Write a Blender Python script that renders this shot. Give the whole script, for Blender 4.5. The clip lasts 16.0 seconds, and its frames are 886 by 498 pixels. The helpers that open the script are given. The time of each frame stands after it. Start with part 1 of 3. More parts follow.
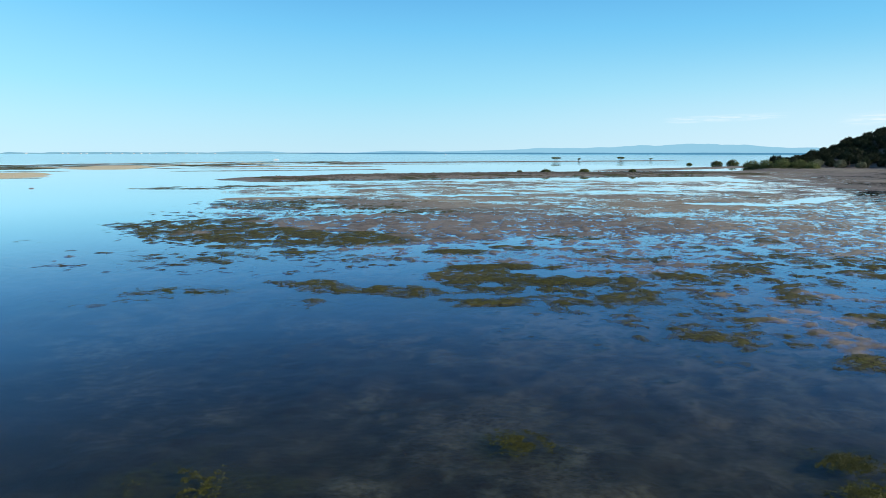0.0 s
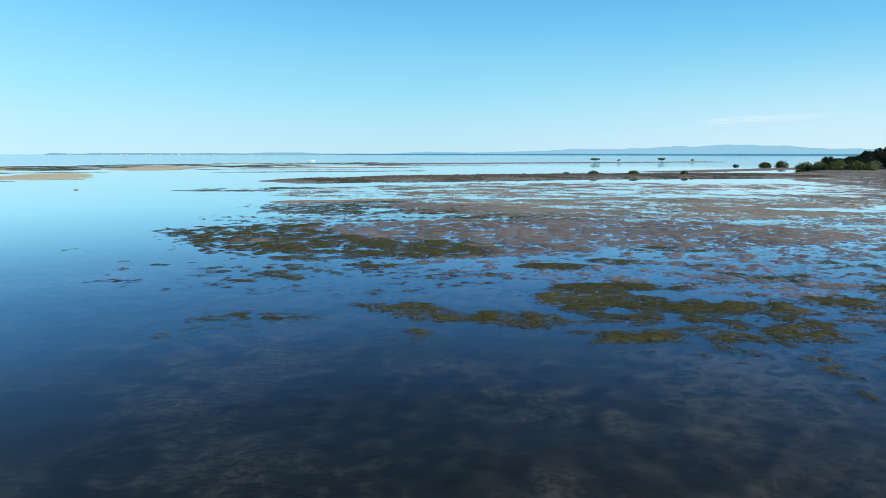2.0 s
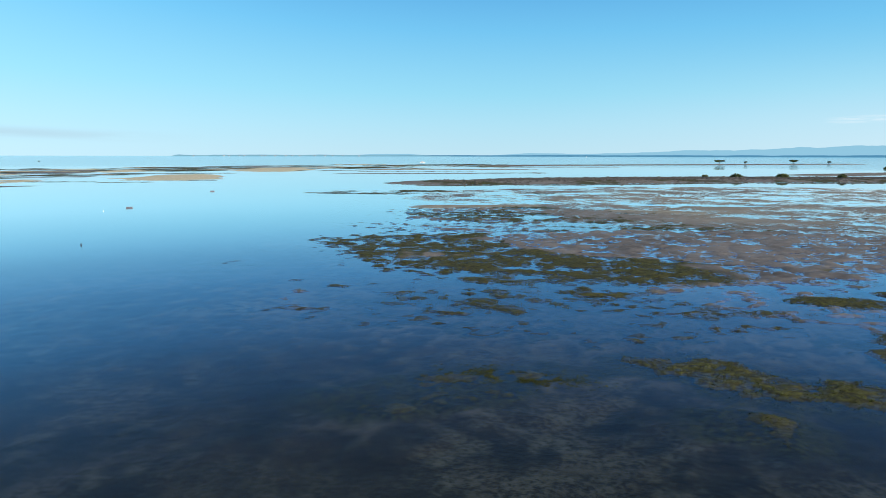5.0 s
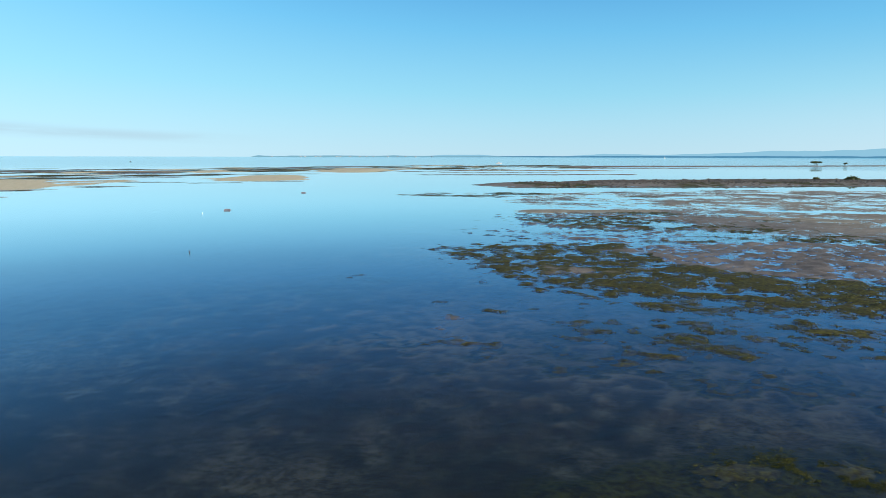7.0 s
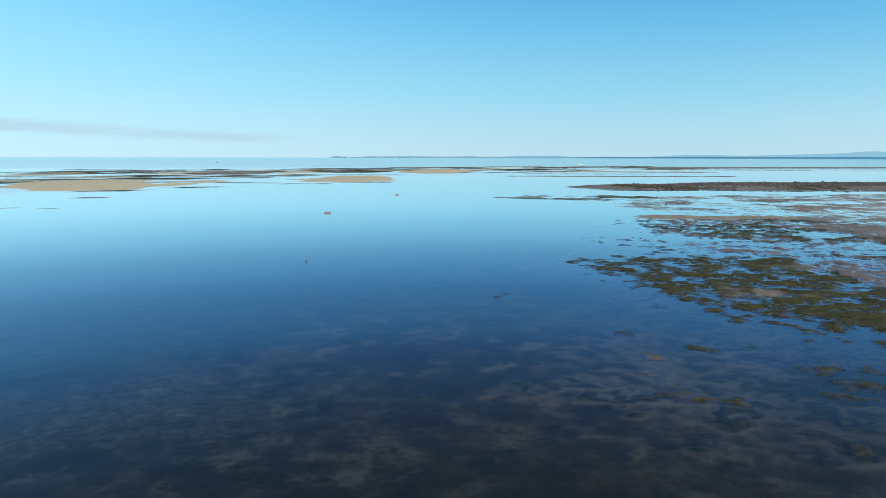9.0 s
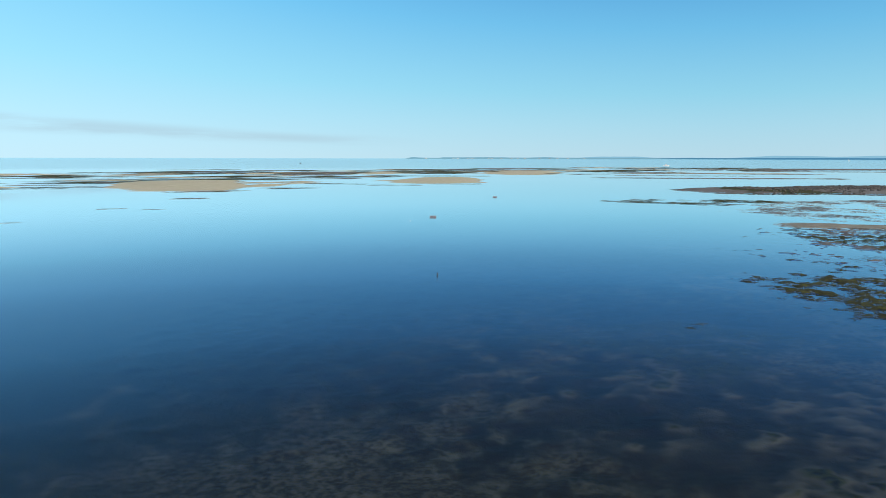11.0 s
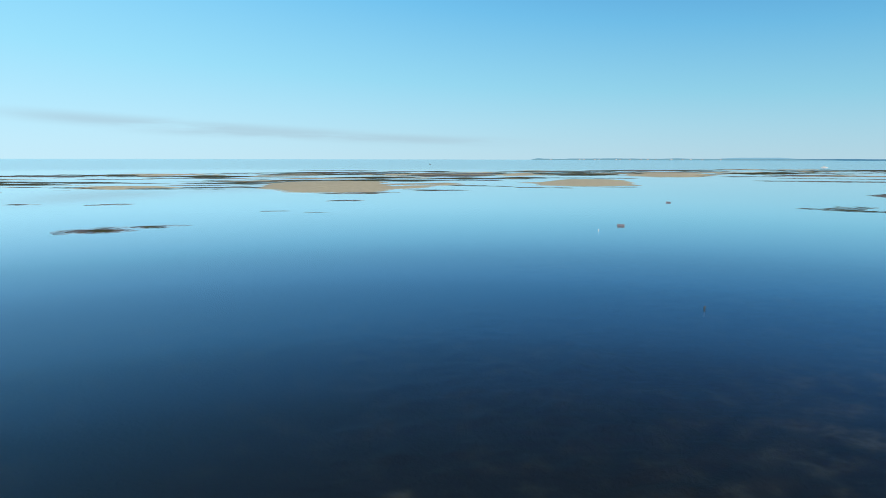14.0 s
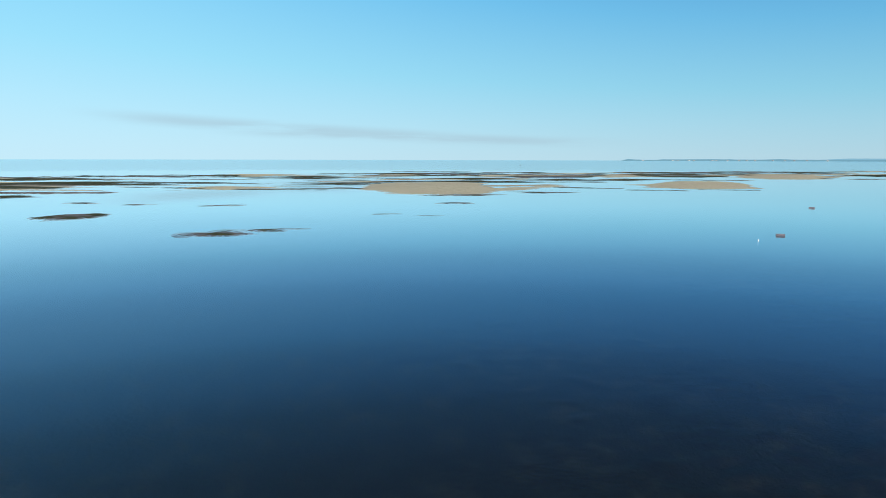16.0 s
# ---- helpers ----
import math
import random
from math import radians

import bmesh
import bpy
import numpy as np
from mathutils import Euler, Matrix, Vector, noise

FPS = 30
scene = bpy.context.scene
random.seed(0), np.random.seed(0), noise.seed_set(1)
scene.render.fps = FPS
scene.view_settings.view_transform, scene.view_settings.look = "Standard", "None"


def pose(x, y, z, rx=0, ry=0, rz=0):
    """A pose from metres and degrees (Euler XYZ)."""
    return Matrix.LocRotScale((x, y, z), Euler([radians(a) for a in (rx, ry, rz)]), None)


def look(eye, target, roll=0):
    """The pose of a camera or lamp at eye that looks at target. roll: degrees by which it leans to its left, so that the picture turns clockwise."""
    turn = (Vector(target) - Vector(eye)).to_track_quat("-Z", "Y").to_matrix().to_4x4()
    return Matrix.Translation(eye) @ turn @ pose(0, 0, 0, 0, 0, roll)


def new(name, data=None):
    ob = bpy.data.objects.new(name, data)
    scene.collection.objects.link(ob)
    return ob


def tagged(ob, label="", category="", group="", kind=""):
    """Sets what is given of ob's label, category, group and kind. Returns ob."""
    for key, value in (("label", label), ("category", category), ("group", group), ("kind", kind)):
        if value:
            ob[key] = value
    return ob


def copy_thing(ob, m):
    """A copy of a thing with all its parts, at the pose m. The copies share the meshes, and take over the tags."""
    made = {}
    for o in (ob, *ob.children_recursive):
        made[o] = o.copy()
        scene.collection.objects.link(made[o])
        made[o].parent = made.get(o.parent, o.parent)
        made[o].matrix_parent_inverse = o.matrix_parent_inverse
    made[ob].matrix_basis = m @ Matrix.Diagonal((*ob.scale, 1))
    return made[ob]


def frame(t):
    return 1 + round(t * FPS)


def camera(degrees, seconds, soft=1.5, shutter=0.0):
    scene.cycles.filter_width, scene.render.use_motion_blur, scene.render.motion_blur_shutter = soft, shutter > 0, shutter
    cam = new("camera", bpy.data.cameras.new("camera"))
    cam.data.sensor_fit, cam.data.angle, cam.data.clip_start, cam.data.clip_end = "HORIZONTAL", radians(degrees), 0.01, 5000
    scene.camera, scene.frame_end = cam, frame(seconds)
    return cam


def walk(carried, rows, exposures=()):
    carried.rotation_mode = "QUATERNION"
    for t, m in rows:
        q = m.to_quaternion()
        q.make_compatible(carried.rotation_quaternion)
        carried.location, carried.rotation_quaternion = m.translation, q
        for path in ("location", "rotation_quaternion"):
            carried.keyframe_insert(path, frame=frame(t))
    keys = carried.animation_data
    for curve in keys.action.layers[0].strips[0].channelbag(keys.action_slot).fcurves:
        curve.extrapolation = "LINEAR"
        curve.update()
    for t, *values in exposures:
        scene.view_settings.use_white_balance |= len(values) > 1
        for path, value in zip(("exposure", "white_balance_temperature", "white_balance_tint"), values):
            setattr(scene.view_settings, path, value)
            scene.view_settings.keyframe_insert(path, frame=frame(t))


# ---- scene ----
cam = camera(65.45, 16.0, soft=0.7)
ROWS = [
    (0.0, 0.00, 0.00, 8.000, 4.35, -7.94, -0.08),
    (0.5, -1.16, 1.52, 7.994, 4.82, -7.92, -0.08),
    (1.0, -2.38, 3.06, 7.988, 5.52, -7.90, -0.08),
    (1.5, -3.68, 4.61, 7.982, 6.18, -7.88, -0.08),
    (2.0, -5.00, 6.18, 7.976, 6.98, -7.86, -0.09),
    (2.5, -6.44, 7.58, 7.970, 8.27, -7.84, -0.09),
    (3.0, -7.83, 8.88, 7.963, 9.67, -7.83, -0.09),
    (3.5, -9.30, 10.18, 7.957, 11.08, -7.81, -0.09),
    (4.0, -10.81, 11.52, 7.951, 12.55, -7.79, -0.09),
    (6.5, -19.35, 18.14, 7.921, 19.87, -7.70, -0.10),
    (7.0, -21.15, 19.26, 7.915, 21.36, -7.69, -0.10),
    (7.5, -22.95, 20.24, 7.909, 22.85, -7.67, -0.10),
    (8.0, -24.69, 21.11, 7.903, 24.35, -7.66, -0.11),
    (8.5, -26.30, 22.08, 7.897, 25.89, -7.64, -0.11),
    (9.0, -28.05, 22.95, 7.890, 27.44, -7.63, -0.11),
    (11.5, -37.13, 26.59, 7.860, 35.27, -7.55, -0.12),
    (12.0, -38.99, 27.14, 7.854, 36.93, -7.54, -0.12),
    (12.5, -40.70, 27.59, 7.848, 38.66, -7.53, -0.12),
    (13.0, -42.50, 28.01, 7.842, 40.39, -7.51, -0.12),
    (13.5, -44.38, 28.39, 7.836, 42.08, -7.50, -0.12),
    (14.0, -46.27, 28.68, 7.830, 43.82, -7.49, -0.12),
    (14.5, -48.16, 28.96, 7.823, 45.56, -7.48, -0.13),
    (15.0, -50.06, 29.21, 7.817, 47.33, -7.47, -0.13),
    (15.5, -51.98, 29.42, 7.811, 49.13, -7.45, -0.13),
    (16.0, -53.96, 29.46, 7.805, 50.92, -7.44, -0.13),
]
walk(cam, [(t, pose(x, y, z, 90 + pitch, roll, yaw)) for t, x, y, z, yaw, pitch, roll in ROWS],
     exposures=[(0.0, 0.15), (4.0, 0.1), (9.0, 0.0), (12.5, -0.11), (16.0, -0.17)])

# ---- light ----
SUN_AZ, SUN_EL = -112.0, 28.0   # azimuth from +y, counter-clockwise; elevation
sun_dir = Vector((-math.sin(radians(SUN_AZ)) * math.cos(radians(SUN_EL)), math.cos(radians(SUN_AZ)) * math.cos(radians(SUN_EL)), math.sin(radians(SUN_EL))))
sun_data = bpy.data.lights.new("sun", "SUN")
sun_data.energy, sun_data.angle, sun_data.color = 4.8, radians(0.5), (1.0, 0.92, 0.80)
sun = new("sun", sun_data)
sun.matrix_world = look(sun_dir * 100, (0, 0, 0))


class Nodes:
    """Short way to write node trees."""

    def __init__(self, tree):
        self.tree = tree
        tree.nodes.clear()

    def add(self, kind, ins=None, **settings):
        n = self.tree.nodes.new(kind)
        for key, value in settings.items():
            setattr(n, key, value)
        for key, value in (ins or {}).items():
            if isinstance(value, bpy.types.NodeSocket):
                self.tree.links.new(value, n.inputs[key])
            else:
                n.inputs[key].default_value = value
        return n

    def math(self, op, a, b=0.0, c=None, clamp=False):
        ins = {0: a, 1: b}
        if c is not None:
            ins[2] = c
        return self.add("ShaderNodeMath", ins, operation=op, use_clamp=clamp).outputs[0]

    def mix(self, f, a, b):
        n = self.add("ShaderNodeMix", data_type="RGBA")
        for key, value in ((0, f), (6, a), (7, b)):
            if isinstance(value, bpy.types.NodeSocket):
                self.tree.links.new(value, n.inputs[key])
            else:
                n.inputs[key].default_value = (*value, 1) if isinstance(value, tuple) else value
        return n.outputs[2]

    def span(self, v, lo, hi, a=0.0, b=1.0):
        return self.add("ShaderNodeMapRange", {0: v, 1: lo, 2: hi, 3: a, 4: b}, interpolation_type="SMOOTHSTEP").outputs[0]

    def noise(self, vec, scale, detail=4.0, rough=0.55):
        return self.add("ShaderNodeTexNoise", {"Vector": vec, "Scale": scale, "Detail": detail, "Roughness": rough}).outputs[0]


world = bpy.data.worlds.new("sky")
scene.world = world
world.use_nodes = True
w = Nodes(world.node_tree)
sky = w.add("ShaderNodeTexSky", sky_type="NISHITA", sun_disc=False, sun_elevation=radians(SUN_EL), sun_rotation=radians(-SUN_AZ),
            altitude=0.0, air_density=1.0, dust_density=0.6, ozone_density=4.0)
way = w.add("ShaderNodeTexCoord").outputs["Generated"]
sep = w.add("ShaderNodeSeparateXYZ", {0: way})
el = w.math("MULTIPLY", w.math("ARCSINE", sep.outputs[2]), 57.2958)
az = w.math("MULTIPLY", w.math("ARCTAN2", w.math("MULTIPLY", sep.outputs[0], -1.0), sep.outputs[1]), 57.2958)
flat_way = w.add("ShaderNodeCombineXYZ", {0: w.math("MULTIPLY", az, 0.12), 1: w.math("MULTIPLY", el, 1.1), 2: 0.0}).outputs[0]
streak = w.noise(flat_way, 1.0, 5.0)


def cloud_band(az0, el0, az1, el1, wide):
    """A thin streak of cloud between two directions."""
    along = w.math("DIVIDE", w.math("SUBTRACT", az, az0), az1 - az0)
    mid = w.math("MULTIPLY_ADD", along, el1 - el0, el0)
    off = w.math("ABSOLUTE", w.math("SUBTRACT", el, mid))
    body = w.span(off, wide, 0.0)
    ends = w.math("MULTIPLY", w.span(along, -0.1, 0.2), w.span(along, 1.15, 0.7))
    return w.math("MULTIPLY", w.math("MULTIPLY", body, ends), w.span(streak, 0.22, 0.58))


grey_band = w.math("MAXIMUM", cloud_band(77.0, 3.15, 46.0, 1.45, 0.75), cloud_band(68.0, 2.2, 38.0, 1.3, 0.6))
puffs = w.math("MAXIMUM", cloud_band(-13.5, 2.5, -21.5, 2.75, 0.35), cloud_band(-25.5, 2.3, -33.0, 2.8, 0.6))
# the clear air of the bay: pale at the horizon, deep blue higher up
side = w.math("POWER", w.math("MAXIMUM", w.math("COSINE", w.math("MULTIPLY", w.math("SUBTRACT", az, 95.0), 0.0174533)), 0.0), 2.0)
el_seen = w.math("MULTIPLY", el, w.math("MULTIPLY_ADD", w.math("MAXIMUM", side, 0.0), -0.58, 1.24))
ramp = w.add("ShaderNodeValToRGB", {0: w.math("DIVIDE", el_seen, 60.0, clamp=True)})
stops = ((0.0, (0.56, 0.84, 0.98)), (0.05, (0.45, 0.81, 0.99)), (0.10, (0.33, 0.76, 0.98)), (0.20, (0.18, 0.60, 0.95)), (0.25, (0.135, 0.50, 0.88)), (0.32, (0.098, 0.37, 0.72)), (0.42, (0.070, 0.25, 0.54)), (0.60, (0.052, 0.17, 0.40)), (1.0, (0.042, 0.13, 0.31)))
for k, (at, c) in enumerate(stops):
    stop = ramp.color_ramp.elements[k] if k < 2 else ramp.color_ramp.elements.new(at)
    stop.position, stop.color = at, (*c, 1)
sky_c = w.add("ShaderNodeVectorMath", {0: sky.outputs[0], 3: 0.1}, operation="SCALE").outputs[0]
gain = w.math("MULTIPLY_ADD", w.math("MAXIMUM", side, 0.0), 0.26, 0.915)
colour = w.mix(0.92, sky_c, w.add("ShaderNodeVectorMath", {0: ramp.outputs[0], 3: gain}, operation="SCALE").outputs[0])
colour = w.mix(w.math("MULTIPLY", grey_band, 0.5), colour, (0.44, 0.60, 0.71))
colour = w.mix(w.math("MULTIPLY", puffs, w.span(w.noise(flat_way, 6.0, 5.0), 0.38, 0.66, 0.12, 0.8)), colour, (0.86, 0.92, 0.97))
# whiter haze low down towards the sun's side
haze = w.math("MULTIPLY", w.math("MULTIPLY", w.span(az, 14.0, -42.0), w.span(az, -175.0, -130.0)), w.span(el, 9.0, 0.0))
colour = w.mix(w.math("MULTIPLY", haze, 0.58), colour, (0.74, 0.87, 0.95))
back = w.add("ShaderNodeBackground", {"Color": colour, "Strength": 1.0})
w.add("ShaderNodeOutputWorld", {0: back.outputs[0]})

# ---- materials ----


def material(name):
    m = bpy.data.materials.new(name)
    m.use_nodes = True
    return m, Nodes(m.node_tree)


def finish(n, bsdf, out=0):
    n.add("ShaderNodeOutputMaterial", {0: bsdf.outputs[out]})


def two_tone(name, a, b, scale, rough=0.8, bump=0.3, speck=6.0, spec=0.3, metal=0.0, vary=0.25):
    """A plain material with stains, grain and relief, varied a little from piece to piece."""
    m, n = material(name)
    pos = n.add("ShaderNodeTexCoord").outputs["Object"]
    big = n.noise(pos, scale)
    fine = n.noise(pos, scale * speck, 6.0)
    c = n.mix(n.span(big, 0.3, 0.7), a, b)
    shift = n.add("ShaderNodeHueSaturation", {"Color": c, "Value": n.math("MULTIPLY_ADD", n.add("ShaderNodeObjectInfo").outputs["Random"], vary, 1.0 - vary / 2)}).outputs[0]
    c = n.mix(n.math("MULTIPLY", n.span(fine, 0.5, 0.75), 0.5), shift, tuple(v * 0.55 for v in a))
    nor = n.add("ShaderNodeBump", {"Height": fine, "Strength": bump, "Distance": 0.03}).outputs[0]
    finish(n, n.add("ShaderNodeBsdfPrincipled", {"Base Color": c, "Roughness": rough, "Normal": nor, "Specular IOR Level": spec, "Metallic": metal}))
    return m


def leaf_material(name, dark, light):
    m, n = material(name)
    pos = n.add("ShaderNodeTexCoord").outputs["Object"]
    isle = n.add("ShaderNodeNewGeometry").outputs["Random Per Island"]
    c = n.mix(isle, dark, light)
    c = n.mix(n.math("MULTIPLY", n.span(n.noise(pos, 0.7), 0.4, 0.7), 0.4), c, dark)
    c = n.add("ShaderNodeHueSaturation", {"Color": c, "Value": n.math("MULTIPLY_ADD", n.add("ShaderNodeObjectInfo").outputs["Random"], 0.4, 0.8)}).outputs[0]
    face = n.add("ShaderNodeBsdfPrincipled", {"Base Color": c, "Roughness": 0.6, "Specular IOR Level": 0.25})
    thin = n.add("ShaderNodeBsdfTranslucent", {"Color": c})
    finish(n, n.add("ShaderNodeMixShader", {0: 0.35, 1: face.outputs[0], 2: thin.outputs[0]}))
    return m


def water_gloss(n, facing):
    """How much still water mirrors, from straight on to grazing, by a hand-set curve steeper than Fresnel."""
    curve = n.add("ShaderNodeValToRGB", {0: facing})
    steps = ((0.0, 0.015), (0.50, 0.022), (0.60, 0.05), (0.67, 0.10), (0.74, 0.21), (0.82, 0.395), (0.87, 0.62), (0.92, 0.90), (0.96, 0.98), (1.0, 1.0))
    for k, (at, v) in enumerate(steps):
        stop = curve.color_ramp.elements[k] if k < 1 else curve.color_ramp.elements.new(at) if k < len(steps) - 1 else curve.color_ramp.elements[-1]
        stop.position, stop.color = at, (v, v, v, 1)
    curve.color_ramp.interpolation = "CARDINAL"
    return curve.outputs[0]


# blue painted into the mirrored sky where the view is steeper
def water_tint(n, facing):
    return n.mix(n.span(facing, 0.80, 0.95), (0.57, 0.74, 1.0), (0.85, 0.97, 1.0))


# tidal ground: mud, sand, weed mats, and below the water line a slimy bed darkened for depth
GROUND, n = material("tidal_ground")
pos = n.add("ShaderNodeNewGeometry").outputs["Position"]
height = n.add("ShaderNodeSeparateXYZ", {0: pos}).outputs[2]
weed = n.add("ShaderNodeAttribute", attribute_name="weed").outputs["Fac"]
sand = n.add("ShaderNodeAttribute", attribute_name="sand").outputs["Fac"]
silt_dim = n.add("ShaderNodeAttribute", attribute_name="silt_dim").outputs["Fac"]
n_patch = n.noise(pos, 0.35, 7.0, 0.66)
n_large, n_mid, n_fine = n.noise(pos, 0.09, 5.0), n.noise(pos, 0.7, 6.0, 0.62), n.noise(pos, 5.0, 6.0, 0.65)
mud_c = n.mix(n.span(n_mid, 0.32, 0.68), (0.088, 0.076, 0.067), (0.168, 0.146, 0.130))
mud_c = n.mix(n.math("MULTIPLY", n.span(n_large, 0.42, 0.62), 0.5), mud_c, (0.205, 0.180, 0.160))
sand_c = n.mix(n.span(n_mid, 0.3, 0.7), (0.49, 0.415, 0.265), (0.60, 0.515, 0.34))
weed_c = n.mix(n.span(n_fine, 0.35, 0.68), (0.017, 0.016, 0.008), (0.090, 0.086, 0.021))
weed_c = n.mix(n.math("MULTIPLY", n.span(n_mid, 0.45, 0.7), 0.5), weed_c, (0.065, 0.055, 0.022))
dry = n.mix(sand, mud_c, sand_c)
dry = n.mix(n.math("MULTIPLY", n.span(n_fine, 0.52, 0.72), 0.45), dry, (0.05, 0.04, 0.03))
dry = n.mix(n.span(n.math("ADD", weed, n.math("MULTIPLY_ADD", n_mid, 0.6, -0.3)), 0.35, 0.6), dry, weed_c)
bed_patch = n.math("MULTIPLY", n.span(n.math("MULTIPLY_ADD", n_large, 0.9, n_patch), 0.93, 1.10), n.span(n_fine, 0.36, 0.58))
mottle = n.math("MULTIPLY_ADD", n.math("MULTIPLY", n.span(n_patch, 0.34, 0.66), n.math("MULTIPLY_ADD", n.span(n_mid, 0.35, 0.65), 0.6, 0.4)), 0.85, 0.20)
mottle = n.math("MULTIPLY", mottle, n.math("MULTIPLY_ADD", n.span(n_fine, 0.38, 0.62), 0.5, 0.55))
# the dark end of this bed colour stands for light lost in deeper water
silt_dim_c = n.mix(n.math("MULTIPLY", silt_dim, mottle), (0.018, 0.018, 0.014), (0.165, 0.138, 0.108))
bed_c = n.mix(n.math("MULTIPLY", bed_patch, n.span(silt_dim, 0.0, 0.12)), silt_dim_c, n.mix(n.span(n_fine, 0.40, 0.62), (0.045, 0.039, 0.030), (0.10, 0.088, 0.070)))
# small pale blotches of silt, and weed that goes on below the water line, its colour darkened for light lost in the
# water
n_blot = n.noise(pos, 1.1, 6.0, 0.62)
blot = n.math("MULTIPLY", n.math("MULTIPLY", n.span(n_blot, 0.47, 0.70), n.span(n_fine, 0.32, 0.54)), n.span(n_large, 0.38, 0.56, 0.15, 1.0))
bed_c = n.mix(n.math("MULTIPLY", blot, n.span(silt_dim, 0.0, 0.14, 0.30, 1.0)), bed_c, (0.128, 0.120, 0.097))
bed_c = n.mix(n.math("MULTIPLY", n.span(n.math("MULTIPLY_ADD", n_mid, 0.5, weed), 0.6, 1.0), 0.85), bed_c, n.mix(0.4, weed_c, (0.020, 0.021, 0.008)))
# painted depth dimming: the dark bed colour takes over from mud below the water line
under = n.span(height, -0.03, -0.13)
wet = n.span(n.math("MULTIPLY_ADD", n_mid, 0.08, height), 0.12, 0.03)
soaked = n.add("ShaderNodeHueSaturation", {"Color": dry, "Value": 0.46, "Saturation": 1.05}).outputs[0]
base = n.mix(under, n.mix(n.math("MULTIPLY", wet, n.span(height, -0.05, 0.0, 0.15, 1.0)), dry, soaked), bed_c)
rough = n.math("MULTIPLY_ADD", wet, -0.42, 0.92)
rough = n.math("MAXIMUM", rough, n.math("MULTIPLY", weed, 0.7))
relief = n.math("ADD", n.math("MULTIPLY", n_fine, 0.10), n.math("MULTIPLY", n_mid, 0.12))
nor = n.add("ShaderNodeBump", {"Height": relief, "Strength": 0.8, "Distance": 0.6}).outputs[0]
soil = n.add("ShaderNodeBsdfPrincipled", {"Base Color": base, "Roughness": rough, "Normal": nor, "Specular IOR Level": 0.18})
# a level film of water left in every small hollow near the water line
n_film = n.math("ADD", n.math("MULTIPLY", n.noise(pos, 1.9, 7.0, 0.7), 0.6), n.math("MULTIPLY", n.noise(pos, 7.0, 4.0, 0.6), 0.4))
level = n.math("ADD", height, n.math("MULTIPLY", n.math("SUBTRACT", n_film, 0.5), 0.60))
film = n.math("MULTIPLY", n.span(level, 0.046, 0.026), n.math("MULTIPLY", n.span(height, -0.03, -0.005), n.math("MULTIPLY_ADD", weed, -0.35, 1.0)))
up = n.add("ShaderNodeCombineXYZ", {2: 1.0}).outputs[0]
seen = n.add("ShaderNodeLayerWeight", {"Blend": 0.5, "Normal": up}).outputs["Facing"]
# sky mirrored in the film is tinted by hand, blue when steep, warm when grazing
mirror = n.add("ShaderNodeBsdfGlossy", {"Color": n.mix(n.span(seen, 0.80, 0.95), (0.66, 0.70, 1.0), (1.0, 0.95, 0.93)), "Roughness": 0.03, "Normal": up})
finish(n, n.add("ShaderNodeMixShader", {0: n.math("MULTIPLY", film, water_gloss(n, seen)), 1: soil.outputs[0], 2: mirror.outputs[0]}))

# still shallow water: clear with a tint, mirroring the sky by a hand-set curve and tint
WATER, n = material("sea_water")
pos = n.add("ShaderNodeNewGeometry").outputs["Position"]
clear = n.add("ShaderNodeBsdfTransparent", {"Color": (0.67, 0.72, 0.68, 1)})
facing = n.add("ShaderNodeLayerWeight", {"Blend": 0.5}).outputs["Facing"]
# the open water beyond the flats is ruffled by the wind
away = n.add("ShaderNodeVectorMath", {0: pos, 1: (-60.0, 40.0, 0.0)}, operation="DISTANCE").outputs["Value"]
ripple = n.span(away, 330.0, 560.0, 0.0, 0.10)
gloss = n.add("ShaderNodeBsdfGlossy", {"Color": water_tint(n, facing), "Roughness": ripple})
fre = water_gloss(n, facing)
finish(n, n.add("ShaderNodeMixShader", {0: fre, 1: clear.outputs[0], 2: gloss.outputs[0]}))

ROCK = two_tone("oyster_rock", (0.055, 0.048, 0.042), (0.13, 0.11, 0.09), 2.0, 0.85, 0.6)
SHELL = two_tone("shell_rubble", (0.035, 0.028, 0.024), (0.10, 0.080, 0.066), 3.0, 0.8, 0.4)
ALGA = leaf_material("olive_alga", (0.034, 0.036, 0.008), (0.170, 0.167, 0.025))
CLUMP = leaf_material("weedy_mud", (0.055, 0.046, 0.030), (0.16, 0.128, 0.088))
BARK = two_tone("mangrove_bark", (0.09, 0.075, 0.06), (0.17, 0.145, 0.12), 3.0)
MANGROVE = leaf_material("mangrove_leaf", (0.050, 0.072, 0.024), (0.19, 0.215, 0.08))
FOREST = leaf_material("forest_leaf", (0.007, 0.012, 0.006), (0.028, 0.040, 0.014))
SILVER = leaf_material("silvery_leaf", (0.09, 0.105, 0.065), (0.24, 0.25, 0.165))
FRAME_M = two_tone("rusty_frame", (0.20, 0.18, 0.20), (0.30, 0.27, 0.30), 9.0, 0.75)
NET_M = two_tone("weathered_net", (0.30, 0.285, 0.325), (0.42, 0.40, 0.44), 12.0, 0.9)
WHITE = two_tone("white_paint", (0.72, 0.72, 0.70), (0.82, 0.82, 0.80), 1.0, 0.4, 0.05)
PALE = two_tone("weathered_white", (0.36, 0.40, 0.42), (0.48, 0.52, 0.54), 1.0, 0.7, 0.05)
ROOF = two_tone("pale_roof", (0.34, 0.32, 0.31), (0.48, 0.45, 0.43), 0.5, 0.6)
DARKHULL = two_tone("dark_hull", (0.05, 0.06, 0.07), (0.09, 0.10, 0.11), 1.0, 0.4, 0.05)
